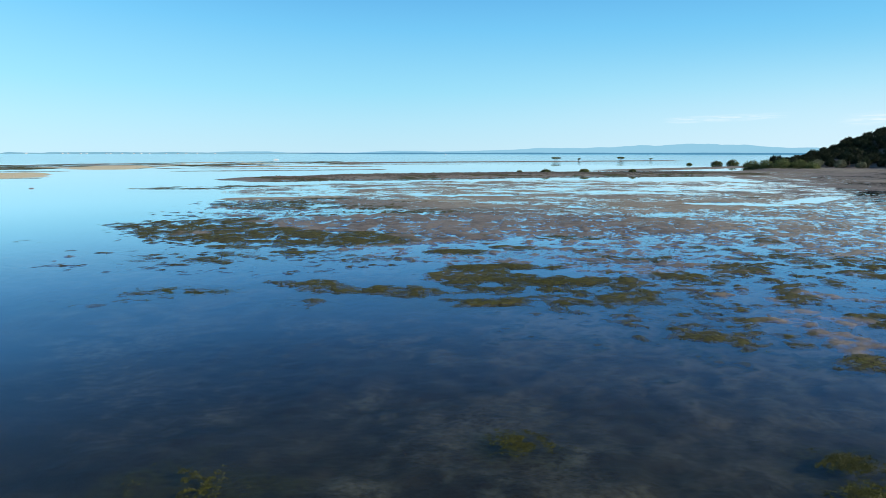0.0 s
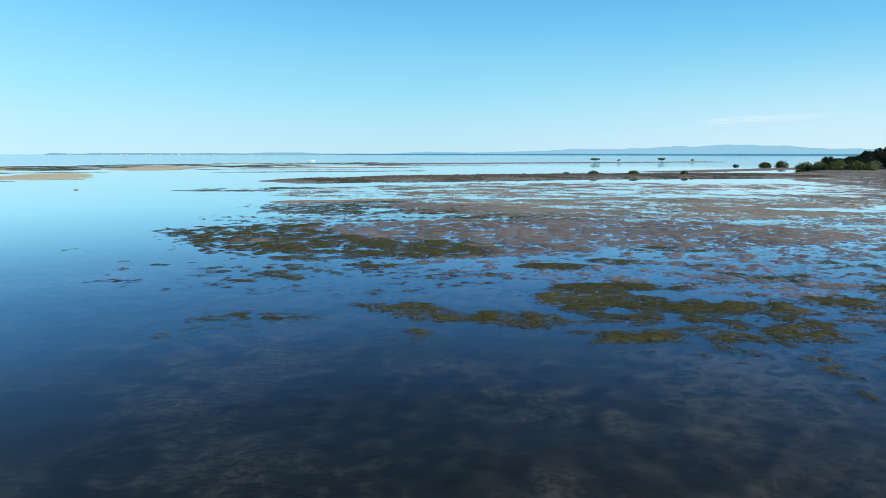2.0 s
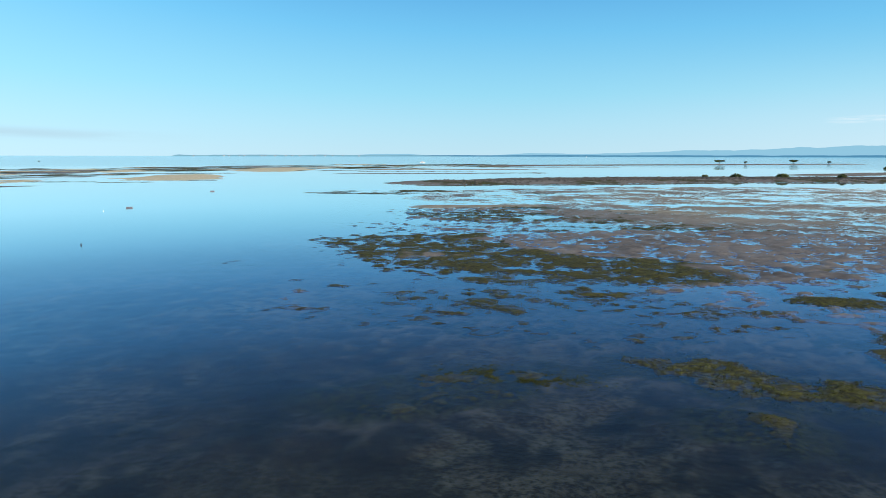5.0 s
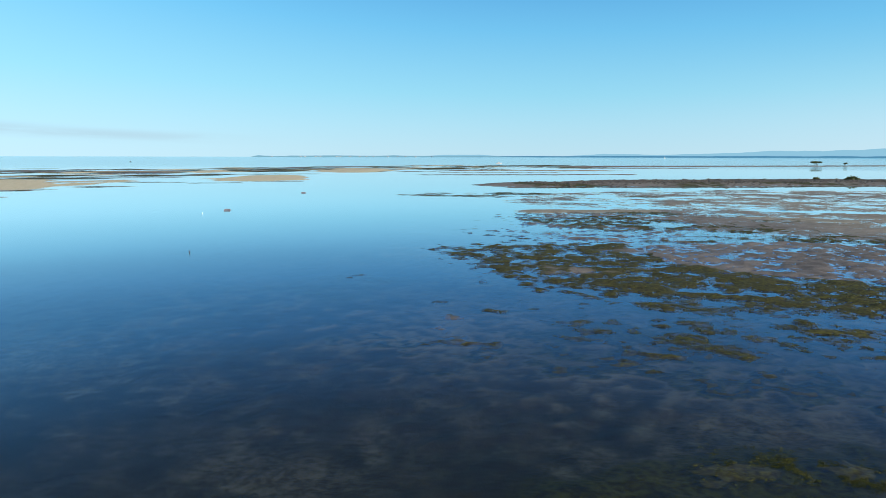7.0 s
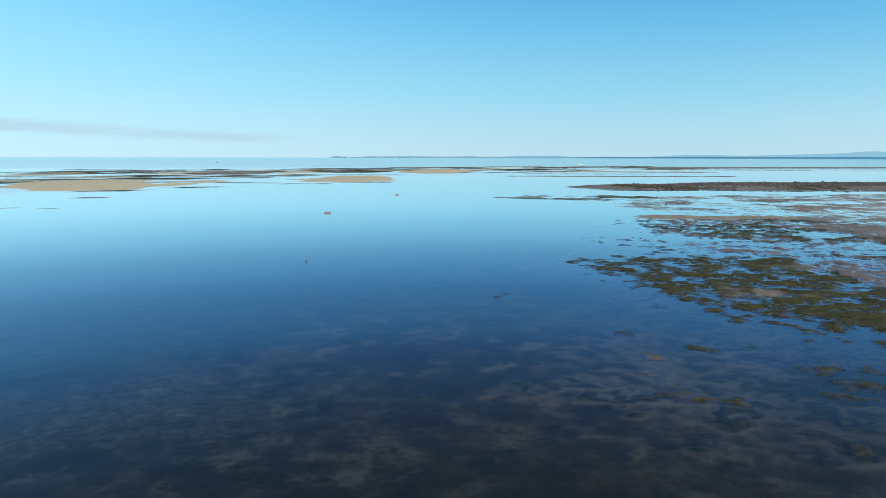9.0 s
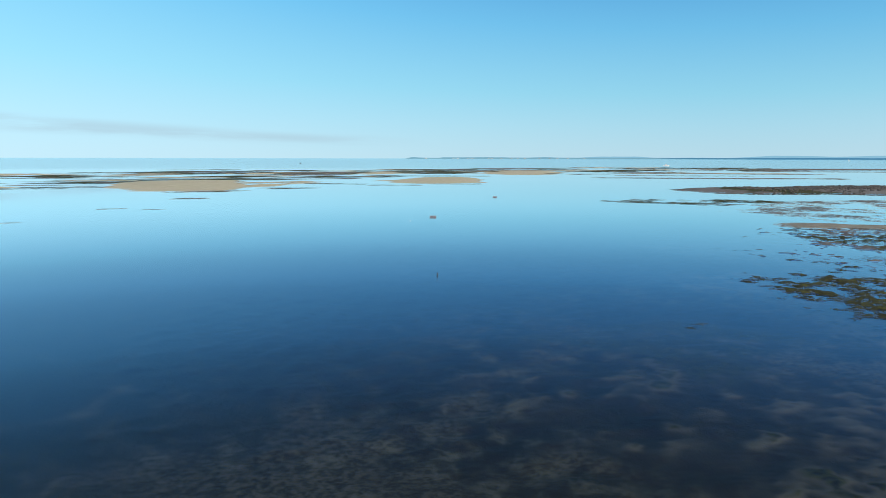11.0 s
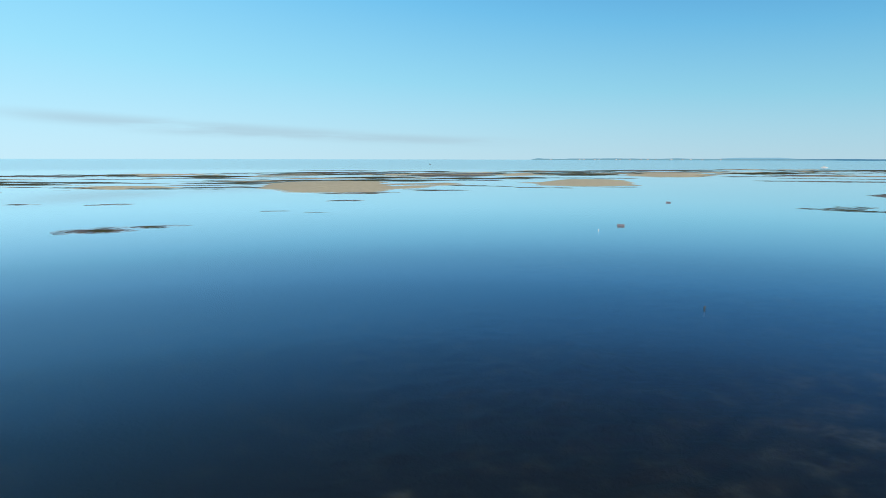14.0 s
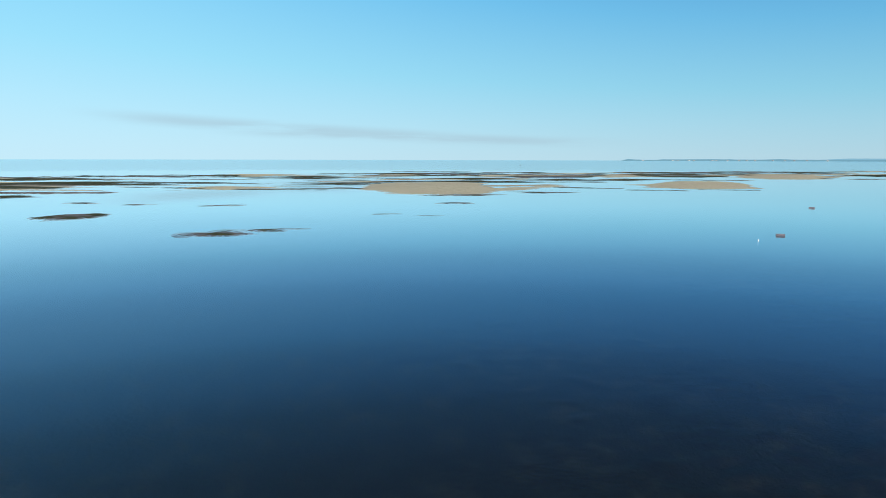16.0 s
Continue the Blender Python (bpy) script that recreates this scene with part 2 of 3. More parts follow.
FAR_WOOD = two_tone("far_shore_wood", (0.10, 0.19, 0.25), (0.14, 0.24, 0.30), 0.01, 0.9, 0.0)
# far land glows evenly, with the blue of the haze put into its colour
FAR_HILL, n = material("glowing_hazy_hills")
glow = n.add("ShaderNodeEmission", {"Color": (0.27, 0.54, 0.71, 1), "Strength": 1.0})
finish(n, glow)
FAR_PALE, n = material("glowing_hazy_headland")
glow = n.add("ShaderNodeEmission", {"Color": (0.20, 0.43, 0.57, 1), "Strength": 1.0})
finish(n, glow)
# low shore glow takes the deep blue of the ruffled sea before it
FAR_LOW, n = material("glowing_low_shore")
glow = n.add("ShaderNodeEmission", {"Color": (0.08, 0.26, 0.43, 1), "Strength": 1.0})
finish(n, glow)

# ---- helpers for building ----


def mesh_from(name, verts, faces):
    """A mesh from arrays; all faces have the same number of corners."""
    verts, faces = np.asarray(verts, np.float32).reshape(-1, 3), np.asarray(faces, np.int32)
    k = faces.shape[1]
    me = bpy.data.meshes.new(name)
    me.vertices.add(len(verts))
    me.vertices.foreach_set("co", verts.ravel())
    me.loops.add(faces.size)
    me.loops.foreach_set("vertex_index", faces.ravel())
    me.polygons.add(len(faces))
    me.polygons.foreach_set("loop_start", np.arange(0, faces.size, k, dtype=np.int32))
    me.update(calc_edges=True)
    return me


def put(name, me, mat, parent=None, label="", smooth=False):
    """Links a mesh as an object, under a parent if there is one."""
    if mat is not None and not me.materials:
        me.materials.append(mat)
    if smooth:
        me.polygons.foreach_set("use_smooth", np.ones(len(me.polygons), bool))
    ob = new(name, me)
    ob.parent = parent
    return tagged(ob, label) if label else ob


def part(name, bm, mat, parent=None, label="", smooth=False):
    me = bpy.data.meshes.new(name)
    bm.to_mesh(me)
    bm.free()
    return put(name, me, mat, parent, label, smooth)


def rod(bm, a, b, ra, rb, sides=7):
    """A tapered limb from a to b, added to bm."""
    a, b = Vector(a), Vector(b)
    turn = (b - a).to_track_quat("Z", "Y").to_matrix()
    rings = []
    for p, r in ((a, ra), (b, rb)):
        rings.append([bm.verts.new(p + turn @ Vector((r * math.cos(q), r * math.sin(q), 0))) for q in (2 * math.pi * i / sides for i in range(sides))])
    for i in range(sides):
        j = (i + 1) % sides
        bm.faces.new((rings[0][i], rings[0][j], rings[1][j], rings[1][i]))
    bm.faces.new(rings[0][::-1])
    bm.faces.new(rings[1])


def block(bm, lo, hi):
    (x0, y0, z0), (x1, y1, z1) = lo, hi
    v = [bm.verts.new(p) for p in ((x0, y0, z0), (x1, y0, z0), (x1, y1, z0), (x0, y1, z0), (x0, y0, z1), (x1, y0, z1), (x1, y1, z1), (x0, y1, z1))]
    for f in ((3, 2, 1, 0), (4, 5, 6, 7), (0, 1, 5, 4), (1, 2, 6, 5), (2, 3, 7, 6), (3, 0, 4, 7)):
        bm.faces.new([v[i] for i in f])


# ---- the lie of the ground ----


def lattice(ix, iy, seed):
    h = (ix.astype(np.int64) * 374761393 + iy.astype(np.int64) * 668265263 + seed * 974711) & 0xFFFFFFFF
    h = ((h ^ (h >> 13)) * 1274126177) & 0xFFFFFFFF
    return ((h ^ (h >> 16)) & 0xFFFF) / 65535.0 - 0.5


def value_noise(x, y, seed):
    ix, iy = np.floor(x), np.floor(y)
    u, v = x - ix, y - iy
    u, v = u * u * (3 - 2 * u), v * v * (3 - 2 * v)
    a, b = lattice(ix, iy, seed), lattice(ix + 1, iy, seed)
    c, d = lattice(ix, iy + 1, seed), lattice(ix + 1, iy + 1, seed)
    return (a + (b - a) * u) * (1 - v) + (c + (d - c) * u) * v


def fbm(x, y, size, seed, octaves=4, gain=0.55):
    """Rough noise, about -0.5 to 0.5; its largest humps are size metres wide."""
    x, y, out, amp = x / size, y / size, 0.0, 0.62
    for k in range(octaves):
        out = out + amp * value_noise(x, y, seed + 17 * k)
        x, y, amp = 1.62 * x - 1.18 * y, 1.18 * x + 1.62 * y, amp * gain
    return out


def oval(x, y, cx, cy, a, b, turn):
    """Metres inside (+) or outside (-) an oval, roughly."""
    c, s = math.cos(radians(turn)), math.sin(radians(turn))
    u, v = (x - cx) * c + (y - cy) * s, (y - cy) * c - (x - cx) * s
    return (1 - np.hypot(u / a, v / b)) * min(a, b)


def bar(x, y, x0, y0, x1, y1, r):
    """Metres inside a bar with round ends."""
    dx, dy = x1 - x0, y1 - y0
    f = np.clip(((x - x0) * dx + (y - y0) * dy) / (dx * dx + dy * dy), 0, 1)
    return r - np.hypot(x - x0 - f * dx, y - y0 - f * dy)


# weed mats near the water's edge: centre, half length, half width, turn, top
WEED_MATS = [
    (-10.6, 40.4, 2.2, 1.1, -25, 0.05), (-7.4, 39.0, 2.6, 1.1, -5, 0.05), (-4.6, 38.9, 2.0, 0.9, 5, 0.03),
    (-1.6, 44.4, 3.2, 2.4, 40, 0.06), (2.0, 43.6, 3.4, 1.9, -10, 0.05), (5.4, 43.0, 2.2, 1.2, -15, 0.04), (0.2, 48.2, 3.4, 0.9, 15, 0.05), (4.6, 48.8, 2.0, 0.6, 10, 0.03),
    (1.2, 40.0, 3.0, 1.1, 5, 0.03), (-0.4, 36.5, 2.6, 1.0, 3, 0.05), (2.4, 37.2, 2.2, 1.1, 10, 0.03), (-3.3, 55.4, 2.4, 1.3, 0, 0.06), (1.9, 58.9, 2.4, 0.9, 5, 0.04),
    (-17.6, 38.3, 1.9, 0.6, 26, 0.0), (-20.8, 35.6, 2.4, 0.8, 30, -0.05),
]
WEED_TUFTS = [
    (-10.1, 35.3, 0.7, 0.35, 0, -0.02), (9.2, 30.0, 1.2, 0.8, 0, 0.05), (14.2, 26.8, 1.0, 0.5, 0, 0.02), (12.6, 45.2, 3.0, 1.2, 5, 0.03), (11.0, 53.2, 2.6, 1.2, 5, 0.03), (16.5, 48.5, 2.2, 0.9, 8, 0.02),
    (-22.7, 57.4, 2.0, 0.9, 0, 0.03), (-25.6, 50.4, 2.0, 0.7, 10, -0.03), (-20.0, 49.0, 1.3, 0.8, 30, 0.03),
]
WEED_SCRAPS = [
    (-19.7, 53.2, 1.2, 0.6, 10, 0.0), (-17.5, 52.0, 1.1, 0.5, 0, 0.0), (-22.1, 50.5, 0.7, 0.5, 0, -0.02), (-15.9, 54.2, 1.0, 0.4, 10, 0.0), (-42.6, 58.6, 1.1, 0.3, 20, -0.11), (-43.8, 54.8, 1.2, 0.25, 20, -0.12),
    (-40.5, 53.0, 0.6, 0.3, 0, -0.11), (7.0, 66.0, 3.0, 1.4, 10, 0.0), (24.0, 55.0, 3.0, 1.2, 10, 0.0), (20.0, 33.0, 1.6, 0.6, 10, 0.0), (7.5, 37.5, 2.0, 1.4, 10, 0.0),
]
# tufts standing on the bed close under the flight: centre, half length, half width, turn, top
NEAR_TUFTS = [(0.9, 18.4, 0.8, 0.6, 0, -0.24), (9.2, 17.8, 0.8, 0.5, 20, -0.24), (8.9, 16.1, 0.8, 0.5, 0, -0.24), (-7.6, 15.3, 0.9, 0.6, 0, -0.24), (-18.0, 38.2, 2.2, 0.7, 26, -0.24)]
# flats that the ebb leaves half dry: centre, half length, half width, turn, top, share of weed
FLATS = [
    (-28.8, 71.2, 12.6, 9.0, -38, 0.055, 0.70), (-16.0, 69.0, 18.0, 10.5, -4, 0.065, 0.55), (0.0, 79.0, 31.0, 13.5, 3, 0.085, 0.05), (-25.5, 107.0, 20.0, 14.0, 0, 0.05, 0.58),
    (10.0, 112.0, 38.0, 20.0, 8, 0.055, 0.1), (58.0, 95.0, 58.0, 46.0, 0, 0.028, 0.2), (33.0, 52.0, 27.0, 24.0, 0, 0.008, 0.62), (21.0, 38.0, 15.0, 9.0, 14, -0.015, 0.7),
    (-18.0, 51.5, 11.0, 4.0, 5, -0.05, 0.6), (4.0, 60.0, 22.0, 9.0, 4, -0.02, 0.5), (-18.0, 90.0, 22.0, 7.5, 4, 0.02, 0.55), (20.0, 160.0, 78.0, 44.0, 10, 0.03, 0.0), (150.0, 270.0, 60.0, 150.0, -20, 0.09, 0.0),
]
# bars of mud: two ends, half width, top
MUD_BARS = [
    (-133.0, 289.0, -56.0, 330.0, 5.0, 0.15), (-116.0, 545.0, 180.0, 750.0, 18.0, 0.6), (60.0, 330.0, 190.0, 470.0, 14.0, 0.12),
    (-78.0, 149.0, -62.0, 151.0, 3.2, 0.03), (-76.0, 155.0, -56.0, 163.0, 3.2, 0.02), (-62.0, 152.0, -30.0, 158.0, 3.2, 0.02), (-237.0, 50.0, -224.0, 68.0, 5.0, 0.08), (-150.0, 375.0, -70.0, 405.0, 6.0, 0.12), (-140.0, 330.0, -95.0, 352.0, 4.0, 0.1), (-110.0, 470.0, -30.0, 500.0, 8.0, 0.15),
]
# dark weedy fringes by the sandbanks and pale bars on the flat: two ends, half width, top
FRINGES = [
    (-172.0, 148.0, -164.0, 153.0, 1.9, 0.05), (-183.0, 177.0, -169.0, 183.0, 2.4, 0.06), (-161.0, 179.0, -151.0, 186.0, 2.0, 0.05), (-222.0, 115.0, -206.0, 130.0, 2.4, 0.06),
    (-224.0, 100.0, -209.0, 116.0, 2.2, 0.06), (-271.0, 108.0, -256.0, 122.0, 2.6, 0.06), (-243.0, 89.0, -236.0, 96.0, 2.4, 0.07), (-274.0, 148.0, -266.0, 164.0, 2.6, 0.06),
    (-309.0, 354.0, -292.0, 384.0, 4.5, 0.1), (-375.0, 210.0, -363.0, 242.0, 4.5, 0.1), (-408.0, 281.0, -387.0, 318.0, 5.0, 0.1), (-151.0, 196.0, -141.0, 204.0, 1.9, 0.05),
]
PALE_BARS = [(-43.0, 116.0, -30.0, 121.0, 4.0, 0.16), (-16.0, 117.5, -6.0, 116.0, 3.0, 0.14), (-262.0, 145.0, -250.0, 160.0, 4.0, 0.15), (-202.0, 166.0, -196.0, 186.0, 4.5, 0.18)]
# open pools on the flat: centre, half length, half width, turn
POOLS = [
    (38.0, 112.0, 9.0, 3.5, -10), (55.0, 124.0, 16.0, 3.0, 48), (22.5, 92.0, 5.5, 3.0, 35), (33.0, 88.5, 5.5, 2.0, 5), (22.0, 48.5, 2.6, 1.1, -5), (-5.0, 131.0, 14.0, 2.5, 8),
    (25.0, 142.0, 16.0, 2.5, 5), (45.0, 156.0, 20.0, 3.0, 5), (-26.0, 103.0, 3.0, 3.6, 0), (-20.6, 95.6, 4.2, 2.6, 0), (-20.6, 90.0, 5.0, 1.8, 0),
]
# the stony spit: two ends, half width, top
SPIT = [(-69.0, 206.0, -43.0, 226.0, 14.5, 0.55), (-43.0, 226.0, 12.0, 259.0, 22.0, 0.7), (12.0, 259.0, 88.0, 282.0, 22.0, 0.65)]
# pale sandbanks: centre, half length, half width, turn, top
SANDBANKS = [
    (-207.0, 150.0, 46.0, 18.0, 141, 0.55), (-186.0, 164.0, 22.0, 6.0, 100, 0.3), (-171.0, 228.0, 36.0, 18.0, 121, 0.45), (-203.0, 355.0, 52.0, 20.0, 115, 0.5),
    (-255.0, 300.0, 30.0, 9.0, 120, 0.25), (-110.0, 400.0, 40.0, 8.0, 20, 0.15),
]
ISLETS = [
    (-157.0, 49.2, 6.4, 4.4, 160, 0.16), (-123.6, 56.0, 4.2, 2.6, 60, 0.12), (-124.8, 61.6, 4.0, 1.4, 70, 0.04), (-187.0, 56.6, 3.2, 2.2, 60, 0.22), (-177.0, 62.2, 3.2, 2.0, 70, 0.22),
    (-166.6, 73.6, 3.2, 2.2, 60, 0.24), (-148.0, 108.6, 4.0, 2.0, 60, 0.02), (-135.0, 85.6, 2.0, 1.0, 60, 0.01), (-129.0, 88.4, 1.8, 0.8, 60, 0.01), (-168.0, 128.0, 9.0, 3.0, 60, 0.04),
    (-165.0, 150.0, 9.0, 3.0, 60, 0.04),
]
# the outer flats, a broad belt of low bars and pools
OUTER = [(-290.0, 20.0, -310.0, 110.0), (-310.0, 110.0, -300.0, 200.0), (-300.0, 200.0, -265.0, 310.0), (-265.0, 310.0, -215.0, 420.0), (-215.0, 420.0, -170.0, 540.0)]
HILL = (349.0, 450.0, 172.0, 130.0, 49.0)


def hill_height(x, y):
    cx, cy, a, b, top = HILL
    d2 = np.minimum(((x - cx) / a) ** 2 + ((y - cy) / b) ** 2, 1.0)
    return top * (1 - d2) ** 2


def lie(x, y):
    """Height, weed cover and sand cover of the ground."""
    x, y = np.asarray(x, float), np.asarray(y, float)
    big, mid, fine = fbm(x, y, 40, 3, 4), fbm(x, y, 7, 11, 4), fbm(x, y, 2.0, 29, 4)
    tiny = fbm(x, y, 0.95, 37, 3)
    wx, wy = x + 5.0 * fbm(x, y, 14, 51, 3), y + 5.0 * fbm(x, y, 14, 67, 3)
    nx, ny = x + 2.2 * fbm(x, y, 2.6, 71, 4), y + 2.2 * fbm(x, y, 2.6, 83, 4)
    z = -0.34 + 0.16 * big + 0.08 * mid + 0.03 * fine
    z = z - 0.25 * np.clip(1 - np.hypot((x + 90) / 60, (y - 75) / 50), 0, 1)
    far = np.hypot(x + 100, y - 150)
    z = z - np.clip((far - 500) / 600, 0, 2.5)
    weed, sand = np.zeros_like(z), np.zeros_like(z)

    def raise_to(s, slope, top, rough, w=None, q=None):
        nonlocal z, weed, sand
        h = np.minimum(s * slope, top) + rough
        up = h > z
        z = np.where(up, h, z)
        if w is not None:
            weed = np.where(up, w, weed)
        if q is not None:
            sand = np.where(up, q, sand)

    grain = fbm(x, y, 1.05, 29, 3, 0.8)
    patchy = fbm(x, y, 8, 101, 4)
    for cx, cy, a, b, turn, top, green in FLATS:
        s = oval(wx, wy, cx, cy, a, b, turn)
        hump = 0.19 * mid + 0.13 * fine + 0.08 * grain + 0.05 * big if cy > 109 else 0.06 * mid + 0.06 * fine + 0.25 * grain + 0.03 * big
        raise_to(s, 0.03, top, hump, np.clip(1.6 * green - 0.25 + (3.2 if green < 0.5 else 1.8) * patchy, 0, 1) * min(1.0, 2.5 * green) * np.clip(1 + (np.minimum(0.03 * s, top) + hump) / 0.12, 0, 1), np.clip(0.05 + 0.6 * big, 0, 0.2))
    for cx, cy, a, b, turn in POOLS:
        s = oval(nx, ny, cx, cy, a, b, turn)
        z = np.where(s > 0, np.minimum(z, 0.05 - 0.12 * np.clip(s, 0, 2)), z)
    belt = np.full_like(z, -999.0)
    for x0, y0, x1, y1 in OUTER:
        belt = np.maximum(belt, bar(wx, wy, x0, y0, x1, y1, 78.0))
    along, across = 0.32 * (0.63 * x + 0.77 * y), 0.77 * x - 0.63 * y
    ridges = 1.1 * fbm(along, across, 11, 131, 3) + 0.5 * fbm(along, across, 4.5, 141, 2) + 0.3 * fbm(x, y, 70, 145, 2)
    raise_to(belt, 0.02, 0.02, 0.85 * ridges - 0.005, np.clip(0.5 + 7 * fbm(along, across, 12, 151, 3), 0, 1), np.clip(0.45 + 7 * fbm(along, across, 26, 161, 3), 0, 1))
    ragged = fbm(x, y, 17, 261, 4)
    rough_weed = fbm(x, y, 1.1, 37, 3, 0.8)
    for x0, y0, x1, y1, r, top in MUD_BARS:
        raise_to(bar(wx, wy, x0, y0, x1, y1, r), 0.05, top, (0.24 if r < 4 else 0.12) * mid + 0.14 * fine + (0.14 * tiny if r < 4 else 0.0), np.clip(0.8 + 2 * mid, 0, 1) if r < 4 else np.zeros_like(z), np.full_like(z, 0.1))
    for x0, y0, x1, y1, r, top in FRINGES:
        raise_to(bar(nx, ny, x0, y0, x1, y1, r), 0.06, top, 0.10 * mid + 0.09 * fine, np.ones_like(z), np.zeros_like(z))
    for x0, y0, x1, y1, r, top in PALE_BARS:
        raise_to(bar(wx, wy, x0, y0, x1, y1, r), 0.06, top, 0.05 * mid + 0.05 * fine, np.zeros_like(z), np.full_like(z, 0.8 if x0 < -100 else 0.3))
    for x0, y0, x1, y1, r, top in SPIT:
        raise_to(bar(wx, wy, x0, y0, x1, y1, r), 0.07, top, 0.14 * mid + 0.16 * fine, np.clip(0.3 + 2.5 * mid, 0, 0.6), np.full_like(z, 0.05))
    for cx, cy, a, b, turn, top in SANDBANKS:
        raise_to(oval(wx, wy, cx, cy, a, b, turn), 0.05, top, 0.06 * mid + 0.04 * big + 0.5 * ragged, np.zeros_like(z), np.ones_like(z))
    for cx, cy, a, b, turn, top in ISLETS:
        raise_to(oval(nx, ny, cx, cy, a, b, turn), 0.06, top + 0.06, 0.08 * mid + 0.07 * fine, np.clip(0.45 + 2 * fine, 0, 1), np.zeros_like(z))
    for cx, cy, a, b, turn, top in WEED_MATS + WEED_TUFTS + WEED_SCRAPS + NEAR_TUFTS:
        raise_to(oval(nx, ny, cx, cy, a + 0.3, b + 0.3, turn), 0.12, top + 0.02, 0.12 * fine + 0.16 * rough_weed, np.clip(0.95 + 1.4 * fbm(x, y, 3.5, 271, 3), 0.6, 1) * np.clip(1.3 + oval(nx, ny, cx, cy, a, b, turn) / 1.5, 0, 1), np.zeros_like(z))
    hill = hill_height(x, y)
    z = np.where(hill > 0, np.maximum(z, 0.1) + hill, z)
    return z, weed, sand


def spread(start, first, rate, limit, end):
    """Distances from start outwards whose step widens slowly up to limit and fast beyond it."""
    pts, p, step = [], start, first
    while p < end:
        step *= 1 + (rate if p < limit else 0.035)
        p += step
        pts.append(p)
    return np.array(pts)


STEP = 0.24
gx = np.concatenate([-spread(62.0, STEP, 0.0048, 290.0, 4950)[::-1], np.arange(-62.0, 46.0, STEP), spread(46.0, STEP, 0.012, 180.0, 4950)])
gy = np.concatenate([-spread(-13.0, STEP, 0.03, -13.0, 4950)[::-1], np.arange(13.0, 64.0, STEP), spread(64.0, STEP, 0.0055, 300.0, 4950)])
X, Y = np.meshgrid(gx, gy)
Z, WEED, SAND = (np.concatenate(c) for c in zip(*(lie(X.ravel()[k:k + 40000], Y.ravel()[k:k + 40000]) for k in range(0, X.size, 40000))))
nx_, ny_ = len(gx), len(gy)
idx = np.arange(nx_ * ny_).reshape(ny_, nx_)
quads = np.stack([idx[:-1, :-1], idx[:-1, 1:], idx[1:, 1:], idx[1:, :-1]], -1).reshape(-1, 4)
me = mesh_from("ground", np.stack([X.ravel(), Y.ravel(), Z], -1), quads)
# bed painted paler with silt towards the flats, darker where deeper water dims it
SILT_DIM = np.clip((X.ravel() + 57) / 80, 0, 1) * np.clip(1 + 1.2 * fbm(X.ravel(), Y.ravel(), 40, 3, 4), 0, 1)
pale = np.maximum(bar(X.ravel(), Y.ravel(), -18.6, 31.1, -12.0, 32.6, 0.28), bar(X.ravel(), Y.ravel(), -12.0, 32.6, -9.6, 33.0, 0.3))
SILT_DIM = SILT_DIM * (1 - 0.95 * np.exp(-((X.ravel() + 11) ** 2 + (Y.ravel() - 27) ** 2) / 130))
streak = np.maximum(bar(X.ravel(), Y.ravel(), -57.8, 34.5, -56.8, 36.9, 0.5), bar(X.ravel(), Y.ravel(), -56.8, 36.9, -57.8, 39.3, 0.45))
streak = np.maximum(streak, pale) + 1.3 * fbm(X.ravel(), Y.ravel(), 1.2, 251, 3) - 0.1
SILT_DIM = np.maximum(SILT_DIM, np.clip(2.4 * streak, 0, 0.95))
for key, values in (("weed", WEED), ("sand", SAND), ("silt_dim", SILT_DIM)):
    me.attributes.new(key, "FLOAT", "POINT").data.foreach_set("value", values.astype(np.float32))


def on_ground(grid, px, py):
    """A grid's values under many places, drawn from the nearest grid points."""
    px, py = np.asarray(px, float), np.asarray(py, float)
    i, j = np.clip(np.searchsorted(gx, px) - 1, 0, nx_ - 2), np.clip(np.searchsorted(gy, py) - 1, 0, ny_ - 2)
    u, v = (px - gx[i]) / (gx[i + 1] - gx[i]), (py - gy[j]) / (gy[j + 1] - gy[j])
    g = grid.reshape(ny_, nx_)
    return (g[j, i] * (1 - u) + g[j, i + 1] * u) * (1 - v) + (g[j + 1, i] * (1 - u) + g[j + 1, i + 1] * u) * v


def lay(px, py):
    """Height, weed and sand at many places of the built ground."""
    return on_ground(Z, px, py), on_ground(WEED, px, py), on_ground(SAND, px, py)


def lie_at(x, y):
    return float(on_ground(Z, [x], [y])[0])


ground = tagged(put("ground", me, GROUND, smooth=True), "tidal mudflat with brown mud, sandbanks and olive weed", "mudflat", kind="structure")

bm = bmesh.new()
bmesh.ops.create_grid(bm, x_segments=40, y_segments=40, size=4950)
water = tagged(part("water", bm, WATER), "calm clear shallow sea water mirroring the sky", "water", kind="structure")

# ---- far shores ----


def far_ridge(name, points, dist, mat, label, depth=90.0, rough=0.12, step=0.12, seed=1):
    """A long low land far off: heights in metres along azimuths in degrees, with a front, a crest and a back."""
    azs = np.arange(points[-1][0], points[0][0] + step, step)
    hs = np.interp(azs, [p[0] for p in points][::-1], [p[1] for p in points][::-1])
    hs = np.maximum(hs * (1 + rough * 2 * fbm(azs, azs * 0 + seed, 1.6, seed, 4)), 0.0)
    verts = []
    for q, h in zip(azs, hs):
        a = radians(q)
        for d, z in ((dist, -3.0), (dist + depth * 0.3, 0.55 * h), (dist + depth * 0.6, h), (dist + depth, -3.0)):
            verts.append((-d * math.sin(a), d * math.cos(a), z))
    k = len(azs)
    i = (np.arange(k - 1) * 4)[:, None] + np.arange(3)[None, :]
